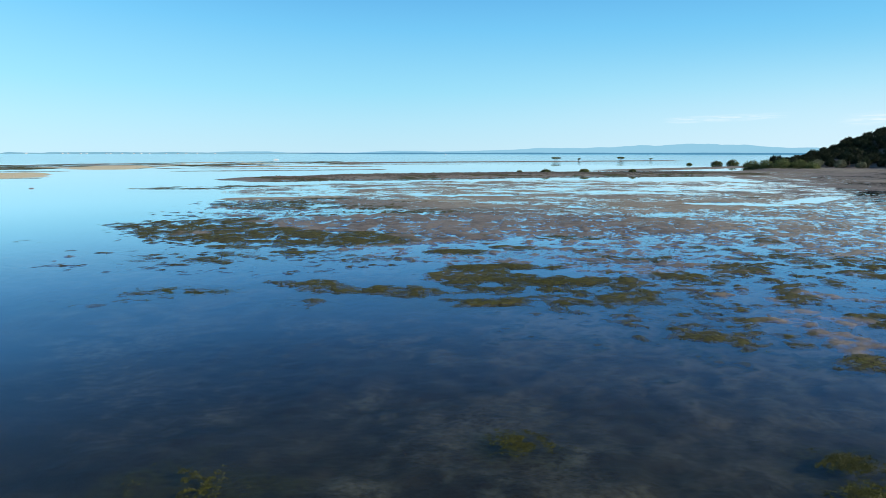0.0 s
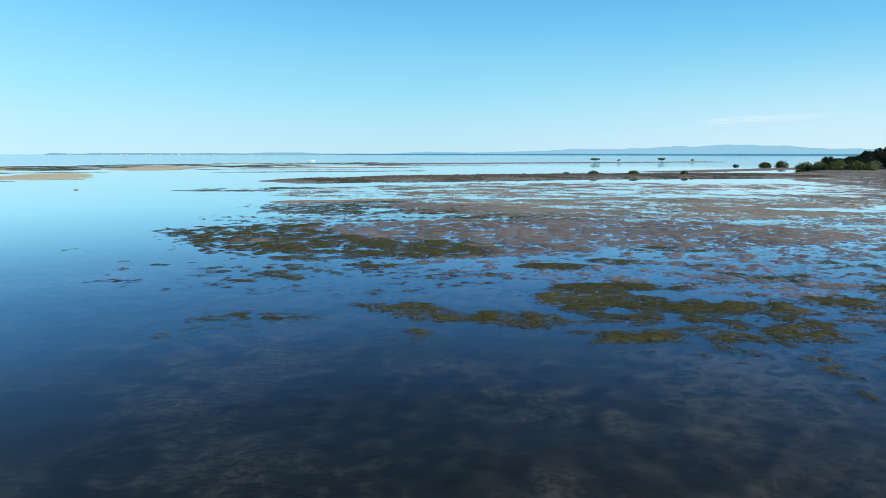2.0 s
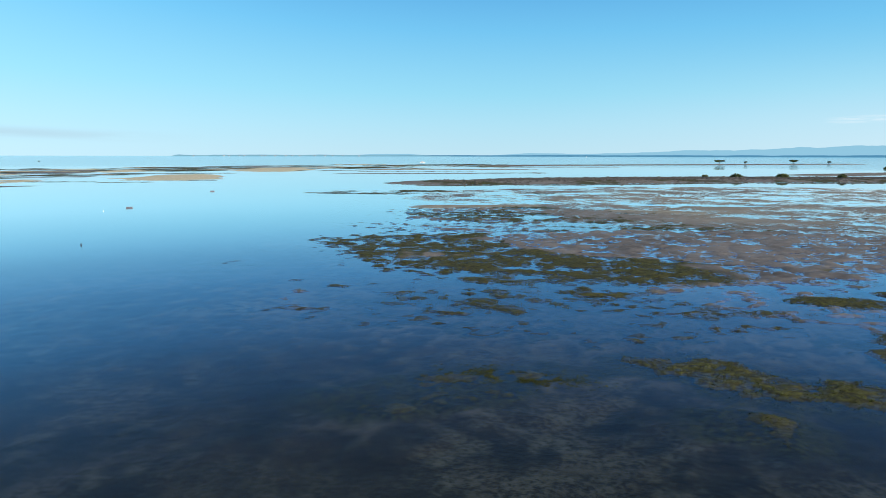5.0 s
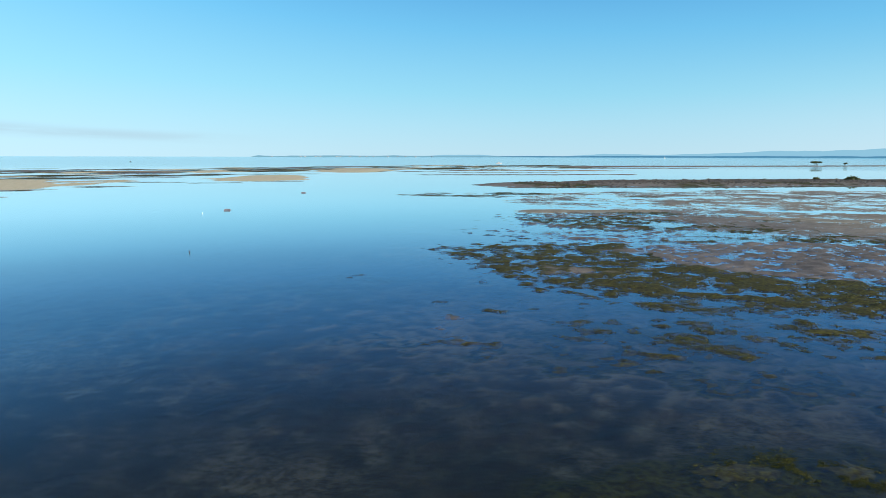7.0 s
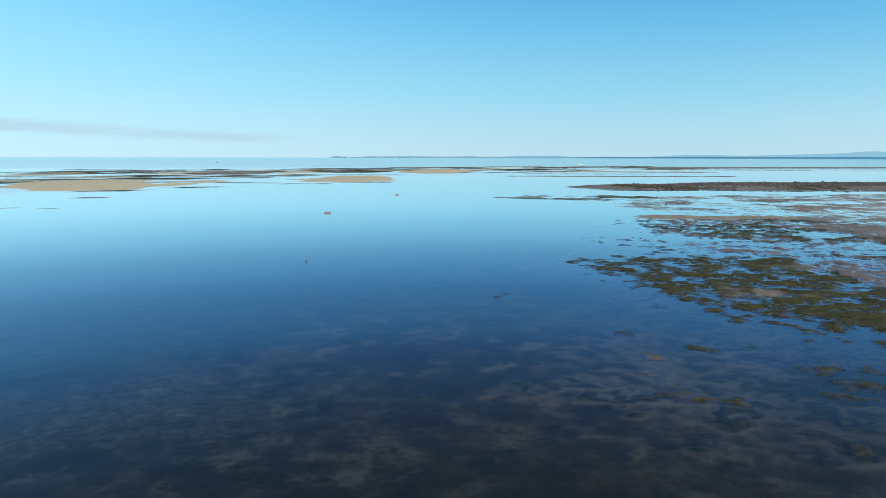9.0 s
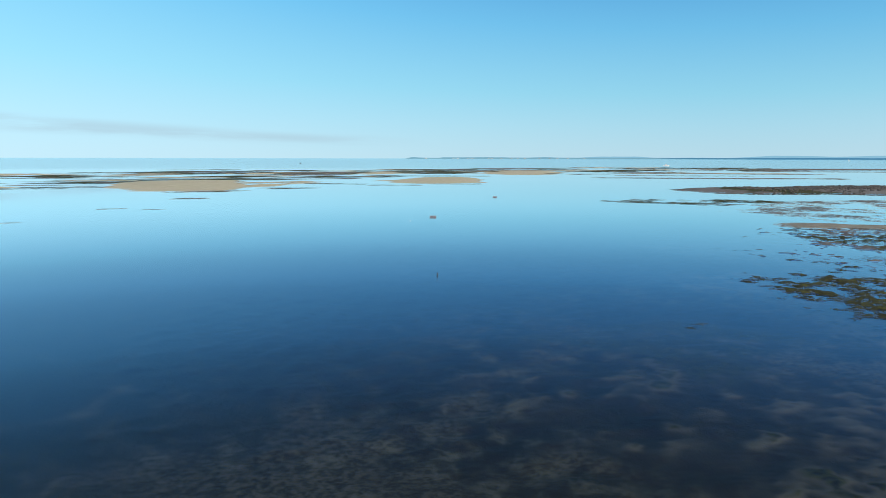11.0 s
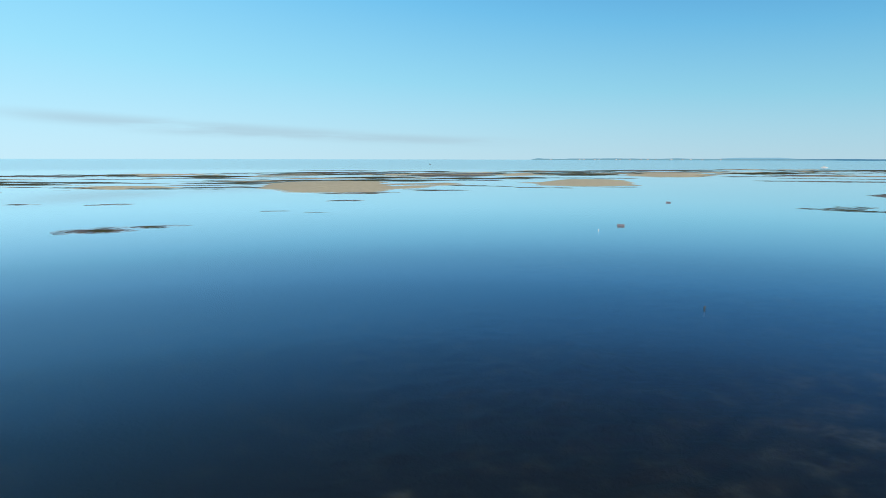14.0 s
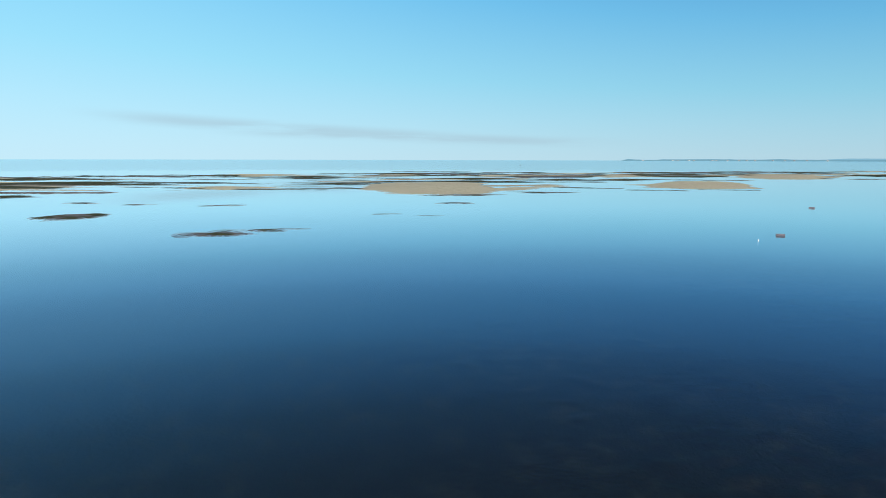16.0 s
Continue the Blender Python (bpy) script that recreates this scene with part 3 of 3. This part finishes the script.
    faces = np.stack([i, i + 1, i + 5, i + 4], -1).reshape(-1, 4)
    return tagged(put(name, mesh_from(name, verts, faces), mat), label, "far land", kind="structure")


# self-lit ridges: haze painted in as emission, no sunlight shading
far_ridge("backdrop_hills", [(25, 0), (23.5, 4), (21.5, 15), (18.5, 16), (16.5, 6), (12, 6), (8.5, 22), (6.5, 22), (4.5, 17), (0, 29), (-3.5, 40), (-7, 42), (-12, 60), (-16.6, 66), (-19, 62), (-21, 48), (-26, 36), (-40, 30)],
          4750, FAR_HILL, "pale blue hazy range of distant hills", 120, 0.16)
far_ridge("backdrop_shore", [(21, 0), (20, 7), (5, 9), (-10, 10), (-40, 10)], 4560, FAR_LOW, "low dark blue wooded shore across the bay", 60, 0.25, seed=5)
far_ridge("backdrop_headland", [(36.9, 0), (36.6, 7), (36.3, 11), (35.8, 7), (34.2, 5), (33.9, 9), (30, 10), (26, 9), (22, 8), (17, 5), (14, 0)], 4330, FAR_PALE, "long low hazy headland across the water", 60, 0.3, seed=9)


def house(wide, deep, high):
    bm = bmesh.new()
    block(bm, (-wide / 2, -deep / 2, -1.0), (wide / 2, deep / 2, high))
    home = tagged(part("house", bm, WHITE), "small white house on the distant headland", "house", "houses on the headland")
    bm = bmesh.new()
    v = [bm.verts.new(p) for p in ((-wide / 2 - 0.4, -deep / 2 - 0.4, high), (wide / 2 + 0.4, -deep / 2 - 0.4, high), (wide / 2 + 0.4, deep / 2 + 0.4, high), (-wide / 2 - 0.4, deep / 2 + 0.4, high), (-wide / 2 - 0.4, 0, high + 2.2), (wide / 2 + 0.4, 0, high + 2.2))]
    for f in ((0, 1, 5, 4), (2, 3, 4, 5), (0, 4, 3), (1, 2, 5), (3, 2, 1, 0)):
        bm.faces.new([v[i] for i in f])
    part("roof", bm, ROOF, home, "grey pitched roof")
    for i in range(3):
        bm = bmesh.new()
        x = wide * (i - 1) * 0.3
        block(bm, (x - 0.7, -deep / 2 - 0.06, high * 0.35), (x + 0.7, -deep / 2 + 0.05, high * 0.8))
        part("window", bm, DARKHULL, home)
    return home


home = house(8.0, 7.0, 1.7)
rng = random.Random(4)
first = True
for q in (35.3, 33.1, 32.6, 31.9, 31.4, 30.2, 29.8, 29.1, 28.2, 27.7, 27.2, 26.1, 25.3, 24.6, 23.8, 22.5):
    a, d = radians(q + rng.uniform(-0.1, 0.1)), 4290 + rng.uniform(0, 25)
    m = pose(-d * math.sin(a), d * math.cos(a), 0.8 + rng.uniform(0, 1.5), 0, 0, q + rng.uniform(-30, 30))
    if first:
        home.matrix_basis, first = m, False
    else:
        copy_thing(home, m)

# ---- boats ----


def hull_mesh(length, beam, free, bow=0.35):
    bm = bmesh.new()
    rings = []
    for i in range(9):
        f = i / 8
        half = beam / 2 * (1 if f < 1 - bow else max(0.02, 1 - ((f - 1 + bow) / bow) ** 2))
        top = free * (1 + 0.35 * f * f)
        x = (f - 0.5) * length
        rings.append([bm.verts.new(p) for p in ((x, -half, top), (x, -half * 0.8, -0.25), (x, half * 0.8, -0.25), (x, half, top))])
    for a, b in zip(rings, rings[1:]):
        for i in range(4):
            j = (i + 1) % 4
            bm.faces.new((a[i], b[i], b[j], a[j]))
    bm.faces.new(rings[0])
    bm.faces.new(rings[-1][::-1])
    bmesh.ops.recalc_face_normals(bm, faces=bm.faces)
    return bm


def motor_boat(x, y, turn, length, hull_mat, label):
    boat = tagged(new("motor_boat"), label, "boat")
    boat.matrix_basis = pose(x, y, 0.0, 0, 0, turn)
    part("hull", hull_mesh(length, length * 0.36, length * 0.13), hull_mat, boat)
    bm = bmesh.new()
    block(bm, (-length * 0.22, -length * 0.13, length * 0.12), (length * 0.14, length * 0.13, length * 0.30))
    bmesh.ops.bevel(bm, geom=bm.edges[:], offset=length * 0.02, segments=2, affect="EDGES")
    part("cabin", bm, hull_mat, boat)
    bm = bmesh.new()
    block(bm, (length * 0.141, -length * 0.10, length * 0.20), (length * 0.15, length * 0.10, length * 0.27))
    part("windscreen", bm, DARKHULL, boat, "dark glazed windscreen")
    return boat


motor_boat(-232.0, 720.0, 15.0, 5.5, WHITE, "small white motor boat moored beyond the flats")
motor_boat(-684.0, 669.0, 70.0, 2.4, DARKHULL, "small dark dinghy afloat far out")
yacht = tagged(new("sailing_yacht"), "white sailing yacht far out on the bay", "boat")
yacht.matrix_basis = pose(-187.0, 2600.0, 0.0, 0, 0, 20)
yacht.scale = (0.55, 0.55, 0.55)
part("hull", hull_mesh(10.0, 3.0, 1.1), WHITE, yacht)
bm = bmesh.new()
rod(bm, (0.8, 0, 0.8), (0.8, 0, 13.0), 0.12, 0.08)
part("mast", bm, WHITE, yacht)
bm = bmesh.new()
v = [bm.verts.new(p) for p in ((0.7, 0.03, 2.0), (-4.0, 0.25, 2.0), (0.7, 0.03, 12.5), (0.7, -0.03, 2.0), (-4.0, 0.19, 2.0), (0.7, -0.03, 12.5))]
for f in ((0, 2, 1), (3, 4, 5), (0, 1, 4, 3), (1, 2, 5, 4), (2, 0, 3, 5)):
    bm.faces.new([v[i] for i in f])
part("sail", bm, WHITE, yacht, "white triangular sail")

# ---- trees ----


def leaf_cloud(lobes, count, size, rng):
    """Small bent leaf sprays over and in the lobes (x, y, z, rx, ry, rz) of a crown."""
    lobes = np.array(lobes)
    share = lobes[:, 3] * lobes[:, 4] + lobes[:, 3] * lobes[:, 5]
    pick = rng.choice(len(lobes), count, p=share / share.sum())
    d = rng.normal(size=(count, 3))
    d /= np.linalg.norm(d, axis=1)[:, None]
    r = 1 - 0.45 * rng.random(count) ** 2 + 0.10 * rng.normal(size=count)
    c = lobes[pick, :3] + d * lobes[pick, 3:] * r[:, None]
    nor = d + 0.7 * rng.normal(size=(count, 3)) + np.array([0, 0, 0.4])
    nor /= np.linalg.norm(nor, axis=1)[:, None]
    u = np.cross(nor, rng.normal(size=(count, 3)))
    u /= np.linalg.norm(u, axis=1)[:, None]
    v = np.cross(nor, u)
    s = size * (0.6 + 0.8 * rng.random((count, 1)))
    tip = 0.25 * s * nor
    verts = np.stack([c - u * s, c - v * s * 0.55 + tip, c + u * s - tip, c + v * s * 0.55 + tip], 1).reshape(-1, 3)
    return verts, np.arange(count * 4).reshape(-1, 4)


def tree(kind, wide, high, lift, leaves, size, leaf, seed, stems=3, dome=False):
    """A tree about wide by high metres, its foliage beginning lift of the way up; returns the thing, standing at the origin."""
    rng = np.random.default_rng(seed)
    thing = new(kind)
    lobes = []
    for k in range(9 if wide > 5 else 6):
        a, r = rng.uniform(0, 6.28), math.sqrt(rng.random()) * wide * 0.34
        zr = (1 - lift) * high * rng.uniform(0.24, 0.36)
        top = high * (1 - 0.55 * (r / (wide * 0.34)) ** 2) * rng.uniform(0.92, 1.02) if dome else high * rng.uniform(0.82, 1.0)
        rad = wide * (rng.uniform(0.12, 0.2) if dome else rng.uniform(0.15, 0.24))
        lobes.append((r * math.cos(a), r * math.sin(a), max(top - zr, lift * high + zr * 0.8), rad, rad, zr))
    if dome:
        lobes.append((0, 0, 0.45 * high, wide * 0.40, wide * 0.40, 0.46 * high))
        for k in range(5):
            a = 1.257 * k + rng.uniform(-0.3, 0.3)
            lobes.append((wide * 0.28 * math.cos(a), wide * 0.28 * math.sin(a), 0.34 * high, wide * 0.2, wide * 0.2, 0.30 * high))
    bm = bmesh.new()
    for k in range(stems):
        a = 6.28 * k / stems + rng.uniform(-0.4, 0.4)
        base = Vector((0.09 * wide * math.cos(a) * (stems > 1), 0.09 * wide * math.sin(a) * (stems > 1), -0.35))
        fork = Vector((base.x * 1.8, base.y * 1.8, max(lift, 0.25) * high))
        rod(bm, base, fork, 0.035 * high, 0.024 * high)
        for lobe in lobes[k::stems]:
            rod(bm, fork, Vector(lobe[:3]), 0.02 * high, 0.006 * high, 5)
    part("trunk", bm, BARK, thing)
    put("crown", mesh_from("crown", *leaf_cloud(lobes, leaves, size, rng)), leaf, thing)
    return thing


# lone mangroves on the spit and the bars: place, width, height, bare share of the height
SPIT_TREES = [(9.0, 266.0, 2.2, 1.1, 0.1), (19.0, 267.0, 4.2, 1.5, 0.12), (34.0, 271.0, 4.4, 1.7, 0.1), (53.0, 274.0, 3.2, 1.8, 0.1)]
BAR_TREES = [(57.0, 666.0, 8.8, 3.7, 0.45), (80.0, 681.0, 4.0, 2.6, 0.4), (125.0, 711.0, 8.6, 4.0, 0.4), (160.0, 735.0, 4.6, 2.4, 0.4)]
POINT_TREES = [(135.0, 498.0, 4.4, 1.9, 0.15), (153.0, 496.0, 8.6, 4.2, 0.15), (165.0, 499.0, 9.6, 5.4, 0.12)]
FRINGE_TREES = [(142.0, 399.0, 10.0, 5.8, 0.05), (147.5, 393.0, 10.5, 6.6, 0.03), (154.0, 387.0, 12.0, 7.2, 0.02), (161.0, 383.0, 11.0, 6.8, 0.02), (166.0, 379.0, 8.0, 5.6, 0.02)]
seed = 100
for spots, words, group in ((SPIT_TREES, "low green mangrove bush on the stony spit", "mangroves on the spit"),
                            (BAR_TREES, "flat-topped mangrove standing on the outer mud bar", "mangroves on the outer bar"),
                            (POINT_TREES, "rounded green mangrove standing off the wooded point", "mangroves off the point"),
                            (FRINGE_TREES, "dense bushy mangrove at the foot of the wooded point", "mangroves along the shore")):
    for x, y, wide, high, lift in spots:
        seed += 1
        t = tree("mangrove", wide, high, lift, int(420 + 90 * wide), 0.16 + 0.022 * wide, MANGROVE, seed, 4, dome=lift < 0.3)
        t.matrix_basis = pose(x, y, max(lie_at(x, y), -0.1) - (0.2 * high if lift < 0.3 else 0), 0, 0, seed * 37)
        tagged(t, words, "mangrove", group)

# silvery shrubs along the foot of the hill
proto = [tree("shrub", 6.0, 4.2, 0.05, 700, 0.3, SILVER, 200 + k, 3, True) for k in range(2)]
k = 0
for turn in range(196, 262, 6):
    rng = random.Random(turn)
    x = HILL[0] + HILL[2] * 1.0 * math.cos(radians(turn)) + rng.uniform(-3, 2)
    y = HILL[1] + HILL[3] * 1.0 * math.sin(radians(turn)) + rng.uniform(-5, 1)
    m = pose(x, y, max(lie_at(x, y), 0.0), 0, 0, turn * 7)
    if k < 2:
        t = proto[k]
        t.matrix_basis = m
    else:
        t = copy_thing(proto[k % 2], m)
    t.scale = (1 + 0.4 * rng.random(),) * 3
    tagged(t, "silvery green shrub at the foot of the hill", "shrub", "shrubs along the shore")
    k += 1

# the wood on the hill
proto = [tree("forest_tree", w_, h_, 0.22, 620, 0.42, FOREST, 300 + k, 1 + k % 2, k != 3) for k, (w_, h_) in enumerate(((8.0, 6.4), (7.0, 6.8), (9.0, 6.2), (7.0, 7.4), (8.5, 5.6)))]
rng = random.Random(12)
spots = []
for _ in range(9000):
    x, y = rng.uniform(175, 280), rng.uniform(325, 520)
    d = math.hypot((x - HILL[0]) / HILL[2], (y - HILL[1]) / HILL[3])
    if d < 0.985 and y < 510 - (x - 180) * 0.3 and all((x - u) ** 2 + (y - v) ** 2 > 30 for u, v in spots):
        spots.append((x, y))
spots.sort(key=lambda s: s[1] + 0.4 * s[0])
for k, (x, y) in enumerate(spots[:290]):
    m = pose(x, y, lie_at(x, y) - 0.1, 0, 0, rng.uniform(0, 360))
    if k < len(proto):
        t = proto[k]
        t.matrix_basis = m
    else:
        t = copy_thing(proto[k % len(proto)], m)
    s = rng.uniform(0.72, 0.98)
    t.scale = (s, s, s * rng.uniform(0.9, 1.15))
    tagged(t, "dark green forest tree on the wooded hill", "tree", "trees on the hill")

# ---- stones ----


def stone_mesh(name, seed, squash=0.7):
    bm = bmesh.new()
    bmesh.ops.create_icosphere(bm, subdivisions=1, radius=1.0)
    rng = random.Random(seed)
    for v in bm.verts:
        v.co *= rng.uniform(0.65, 1.15)
        v.co.z *= squash
    me = bpy.data.meshes.new(name)
    bm.to_mesh(me)
    bm.free()
    return me


def spit_place(rng, across=0.75):
    f = rng.random()
    x0, y0, x1, y1, r, top = SPIT[0] if f < 0.22 else SPIT[1] if f < 0.62 else SPIT[2]
    g, s = rng.random(), rng.gauss(0.1, 0.4) * across * r
    length = math.hypot(x1 - x0, y1 - y0)
    return x0 + g * (x1 - x0) - s * (y1 - y0) / length, y0 + g * (y1 - y0) + s * (x1 - x0) / length


shapes = [stone_mesh("rock", 40 + k) for k in range(6)]
rng = random.Random(31)
for k in range(290):
    x, y = spit_place(rng)
    z = lie_at(x, y)
    if z < 0.05:
        continue
    r = rng.uniform(0.2, 0.52)
    ob = put("rock", shapes[k % 6], ROCK)
    ob.matrix_basis = pose(x, y, z + 0.15 * r, 0, 0, rng.uniform(0, 360)) @ Matrix.Diagonal((r * 1.3, r, r * rng.uniform(0.7, 1.2), 1))
    tagged(ob, "dark oyster-crusted rock on the stony spit", "rock", "rocks on the spit")


def scatter(name, spots, shapes_list, sizes, mat, label, category, rng):
    """Many small pieces joined into one mesh."""
    vs, fs, base = [], [], 0
    data = []
    for me in shapes_list:
        co = np.zeros(len(me.vertices) * 3, np.float32)
        me.vertices.foreach_get("co", co)
        data.append((co.reshape(-1, 3), np.array([p.vertices[:] for p in me.polygons])))
    for (x, y, z), r in zip(spots, sizes):
        co, fa = data[rng.randrange(len(data))]
        a = rng.uniform(0, 6.28)
        c, s = math.cos(a), math.sin(a)
        p = co * r * np.array([1.3, 1.0, 0.8])
        vs.append(np.stack([p[:, 0] * c - p[:, 1] * s + x, p[:, 0] * s + p[:, 1] * c + y, p[:, 2] + z], -1))
        fs.append(fa + base)
        base += len(co)
    return tagged(put(name, mesh_from(name, np.concatenate(vs), np.concatenate(fs)), mat), label, category, kind="stuff")


lumps = [stone_mesh("stone", 60 + k, 0.42) for k in range(4)]
rng = random.Random(51)
spots, sizes = [], []
pts = np.array([spit_place(rng, 1.0) for _ in range(9000)])
zz = lay(pts[:, 0], pts[:, 1])[0]
for (x, y), z in zip(pts, zz):
    if z > -0.05:
        spots.append((x, y, z + 0.02))
        sizes.append(rng.uniform(0.14, 0.46))
scatter("spit_stones", spots, lumps, sizes, ROCK, "small dark stones and oyster clumps strewn on the spit", "stones", rng)

# shell and rubble lying on the near flat and on the shallow bed
rs = np.random.default_rng(5)
px, py = rs.uniform(-60, 40, 60000), 12 + 75 * rs.random(60000) ** 1.4
z, wd, sd = lay(px, py)
rub = fbm(px, py, 6, 201, 3) + 0.5 * fbm(px, py, 22, 211, 2)
keep = (rub > 0.24) & (z < 0.12) & (wd < 0.6) & (py < 48) & (px > -40)
rubble_spots = list(zip(px[keep], py[keep], z[keep] + 0.01))[:1500]

# low clumps of weedy mud that break the water all over the half-dry flat
px, py = rs.uniform(-50, 75, 160000), 24 + 130 * rs.random(160000)
inside = np.full(len(px), -99.0)
for cx, cy, a, b, turn, top, green in FLATS[:11]:
    inside = np.maximum(inside, oval(px, py, cx, cy, a, b, turn))
z, wd, sd = lay(px, py)
keep = (inside > 0.5) & (z < 0.0) & (z > -0.16) & (fbm(px, py, 11, 221, 3) > -0.05)
flat_spots = list(zip(px[keep], py[keep], np.full(keep.sum(), 0.0)))[:8000]

# ---- weed standing on the mats ----


def weed_stuff(name, spots, size, blades, seed, label, mat=ALGA, lift=0.55, spread=1.0):
    rs = np.random.default_rng(seed)
    c = np.repeat(np.array(spots), blades, 0)
    n_ = len(c)
    c = c + rs.normal(size=(n_, 3)) * np.array([size, size, 0.12 * size * lift]) * spread
    a = rs.uniform(0, 6.28, n_)
    out = np.stack([np.cos(a), np.sin(a), np.zeros(n_)], -1)
    side = np.stack([-np.sin(a), np.cos(a), np.zeros(n_)], -1)
    s = size * rs.uniform(0.6, 1.5, (n_, 1))
    up = np.array([0, 0, 1.0]) * s * rs.uniform(0.1, 1.0, (n_, 1)) * lift
    root = c - np.array([0, 0, 0.5]) * s * lift
    verts = np.stack([root - side * s * 0.25, root + side * s * 0.25, c + out * s * 0.5 + up + side * s * 0.35, c + out * s * 0.6 + up * 0.8 - side * s * 0.35], 1).reshape(-1, 3)
    return tagged(put(name, mesh_from(name, verts, np.arange(n_ * 4).reshape(-1, 4)), mat), label, "seaweed", kind="stuff")


rs = np.random.default_rng(8)
spots = []
for cx, cy, a, b, turn, top in WEED_MATS + WEED_TUFTS + WEED_SCRAPS:
    k = int(130 * (a + 0.8) * (b + 0.8))
    px, py = cx + (a + 1.2) * rs.uniform(-1, 1, k) * 1.2, cy + (a + 1.2) * rs.uniform(-1, 1, k)
    z, wd, _ = lay(px, py)
    keep = (wd > 0.7) & (z > -0.11)
    spots += list(zip(px[keep], py[keep], z[keep]))
weed_stuff("shell_rubble", rubble_spots, 0.05, 6, 21, "dark shells and rubble lying on the muddy bed", SHELL, 0.3, 1.2)
weed_stuff("olive_seaweed", spots, 0.045, 9, 9, "olive green seaweed covering the near mud banks", lift=0.35, spread=1.5)
spots = []
for cx, cy, a, b, turn, top in NEAR_TUFTS:
    k = int(420 * (a + 0.5) * (b + 0.5))
    px, py = cx + a * rs.normal(0, 0.55, k), cy + b * rs.normal(0, 0.6, k)
    keep = fbm(px, py, 0.6, 281, 3) > -0.08
    spots += list(zip(px[keep], py[keep], np.full(keep.sum(), 0.0)))
weed_stuff("tufted_seaweed", spots, 0.034, 9, 19, "yellow-green seaweed tufts reaching the surface", lift=0.5, spread=1.1)
px, py = rs.uniform(-46, 40, 60000), rs.uniform(50, 105, 60000)
z, wd, _ = lay(px, py)
keep = (wd > 0.45) & (z > -0.03)
weed_stuff("flat_seaweed", list(zip(px[keep], py[keep], z[keep]))[:16000], 0.05, 5, 10, "patchy olive seaweed on the wide mud flat", lift=0.35)

weed_stuff("mud_clumps", flat_spots, 0.07, 6, 11, "low clumps of dark weedy mud breaking the water", CLUMP, 0.18, 2.2)

# ---- oyster trays left in the shallows ----


def tray(x, y, turn):
    """A wire tray on four stakes: frame, netting and stakes."""
    bed = lie_at(x, y)
    thing = tagged(new("oyster_tray"), "rusty brown oyster tray standing in the shallow water", "oyster tray", "oyster trays")
    thing.matrix_basis = pose(x, y, bed, 0, 0, turn)
    lo, hi, w_, d_ = -bed + 0.01, -bed + 0.16, 0.40, 0.26
    for sx in (-1, 1):
        for sy in (-1, 1):
            bm = bmesh.new()
            rod(bm, (sx * w_, sy * d_, -0.05), (sx * w_, sy * d_, hi + 0.03), 0.022, 0.02)
            part("stake", bm, FRAME_M, thing)
    for z in (lo, hi):
        bm = bmesh.new()
        for p, q in (((-w_, -d_, z), (w_, -d_, z)), ((w_, -d_, z), (w_, d_, z)), ((w_, d_, z), (-w_, d_, z)), ((-w_, d_, z), (-w_, -d_, z))):
            rod(bm, p, q, 0.022, 0.022, 6)
        part("rim", bm, FRAME_M, thing)
    for p, q in (((-w_, -d_), (w_, -d_)), ((w_, -d_), (w_, d_)), ((w_, d_), (-w_, d_)), ((-w_, d_), (-w_, -d_))):
        bm = bmesh.new()
        steps = 16 if abs(p[0] - q[0]) > 0.5 else 10
        for i in range(1, steps):
            f = i / steps
            a = (p[0] + f * (q[0] - p[0]), p[1] + f * (q[1] - p[1]))
            rod(bm, (*a, lo), (*a, hi), 0.008, 0.008, 4)
        for i in range(1, 5):
            z = lo + (hi - lo) * i / 5
            rod(bm, (*p, z), (*q, z), 0.008, 0.008, 4)
        part("netting", bm, NET_M, thing, "pinkish brown wire netting")
    bm = bmesh.new()
    block(bm, (-w_ + 0.02, -d_ + 0.02, lo + 0.01), (w_ - 0.02, d_ - 0.02, lo + 0.12))
    bmesh.ops.subdivide_edges(bm, edges=bm.edges[:], cuts=5, use_grid_fill=True)
    for v in bm.verts:
        if v.co.z > lo + 0.05:
            v.co.z += 0.05 * noise.noise(v.co * 9)
    part("oysters", bm, NET_M, thing, "heap of crusted oysters")


tray(-87.0, 101.3, 30.0)
tray(-103.0, 146.4, 25.0)


# ---- short uprights standing in the shallows ----


def stake(x, y, high, radius, lean, mat, label):
    """A short leaning stake with a cut, chamfered head, driven into the bed."""
    bed = lie_at(x, y)
    bm = bmesh.new()
    foot, neck = Vector((0, 0, -0.15)), Vector((lean * high, 0.3 * lean * high, high - bed))
    rod(bm, foot, neck, radius * 1.15, radius, 8)
    rod(bm, neck, neck + Vector((0, 0, radius * 0.5)), radius, radius * 0.6, 8)
    ob = tagged(part("marker_stake", bm, mat), label, "stake", "stakes in the shallows")
    ob.matrix_basis = pose(x, y, bed, 0, 0, 40)


stake(-61.0, 63.9, 0.14, 0.05, 0.3, DARKHULL, "short dark wooden stake leaning in the water")
# added upright that stands in for a small white spot in the water
stake(-86.3, 95.2, 0.12, 0.04, 0.1, WHITE, "short white upright stub standing in the water")
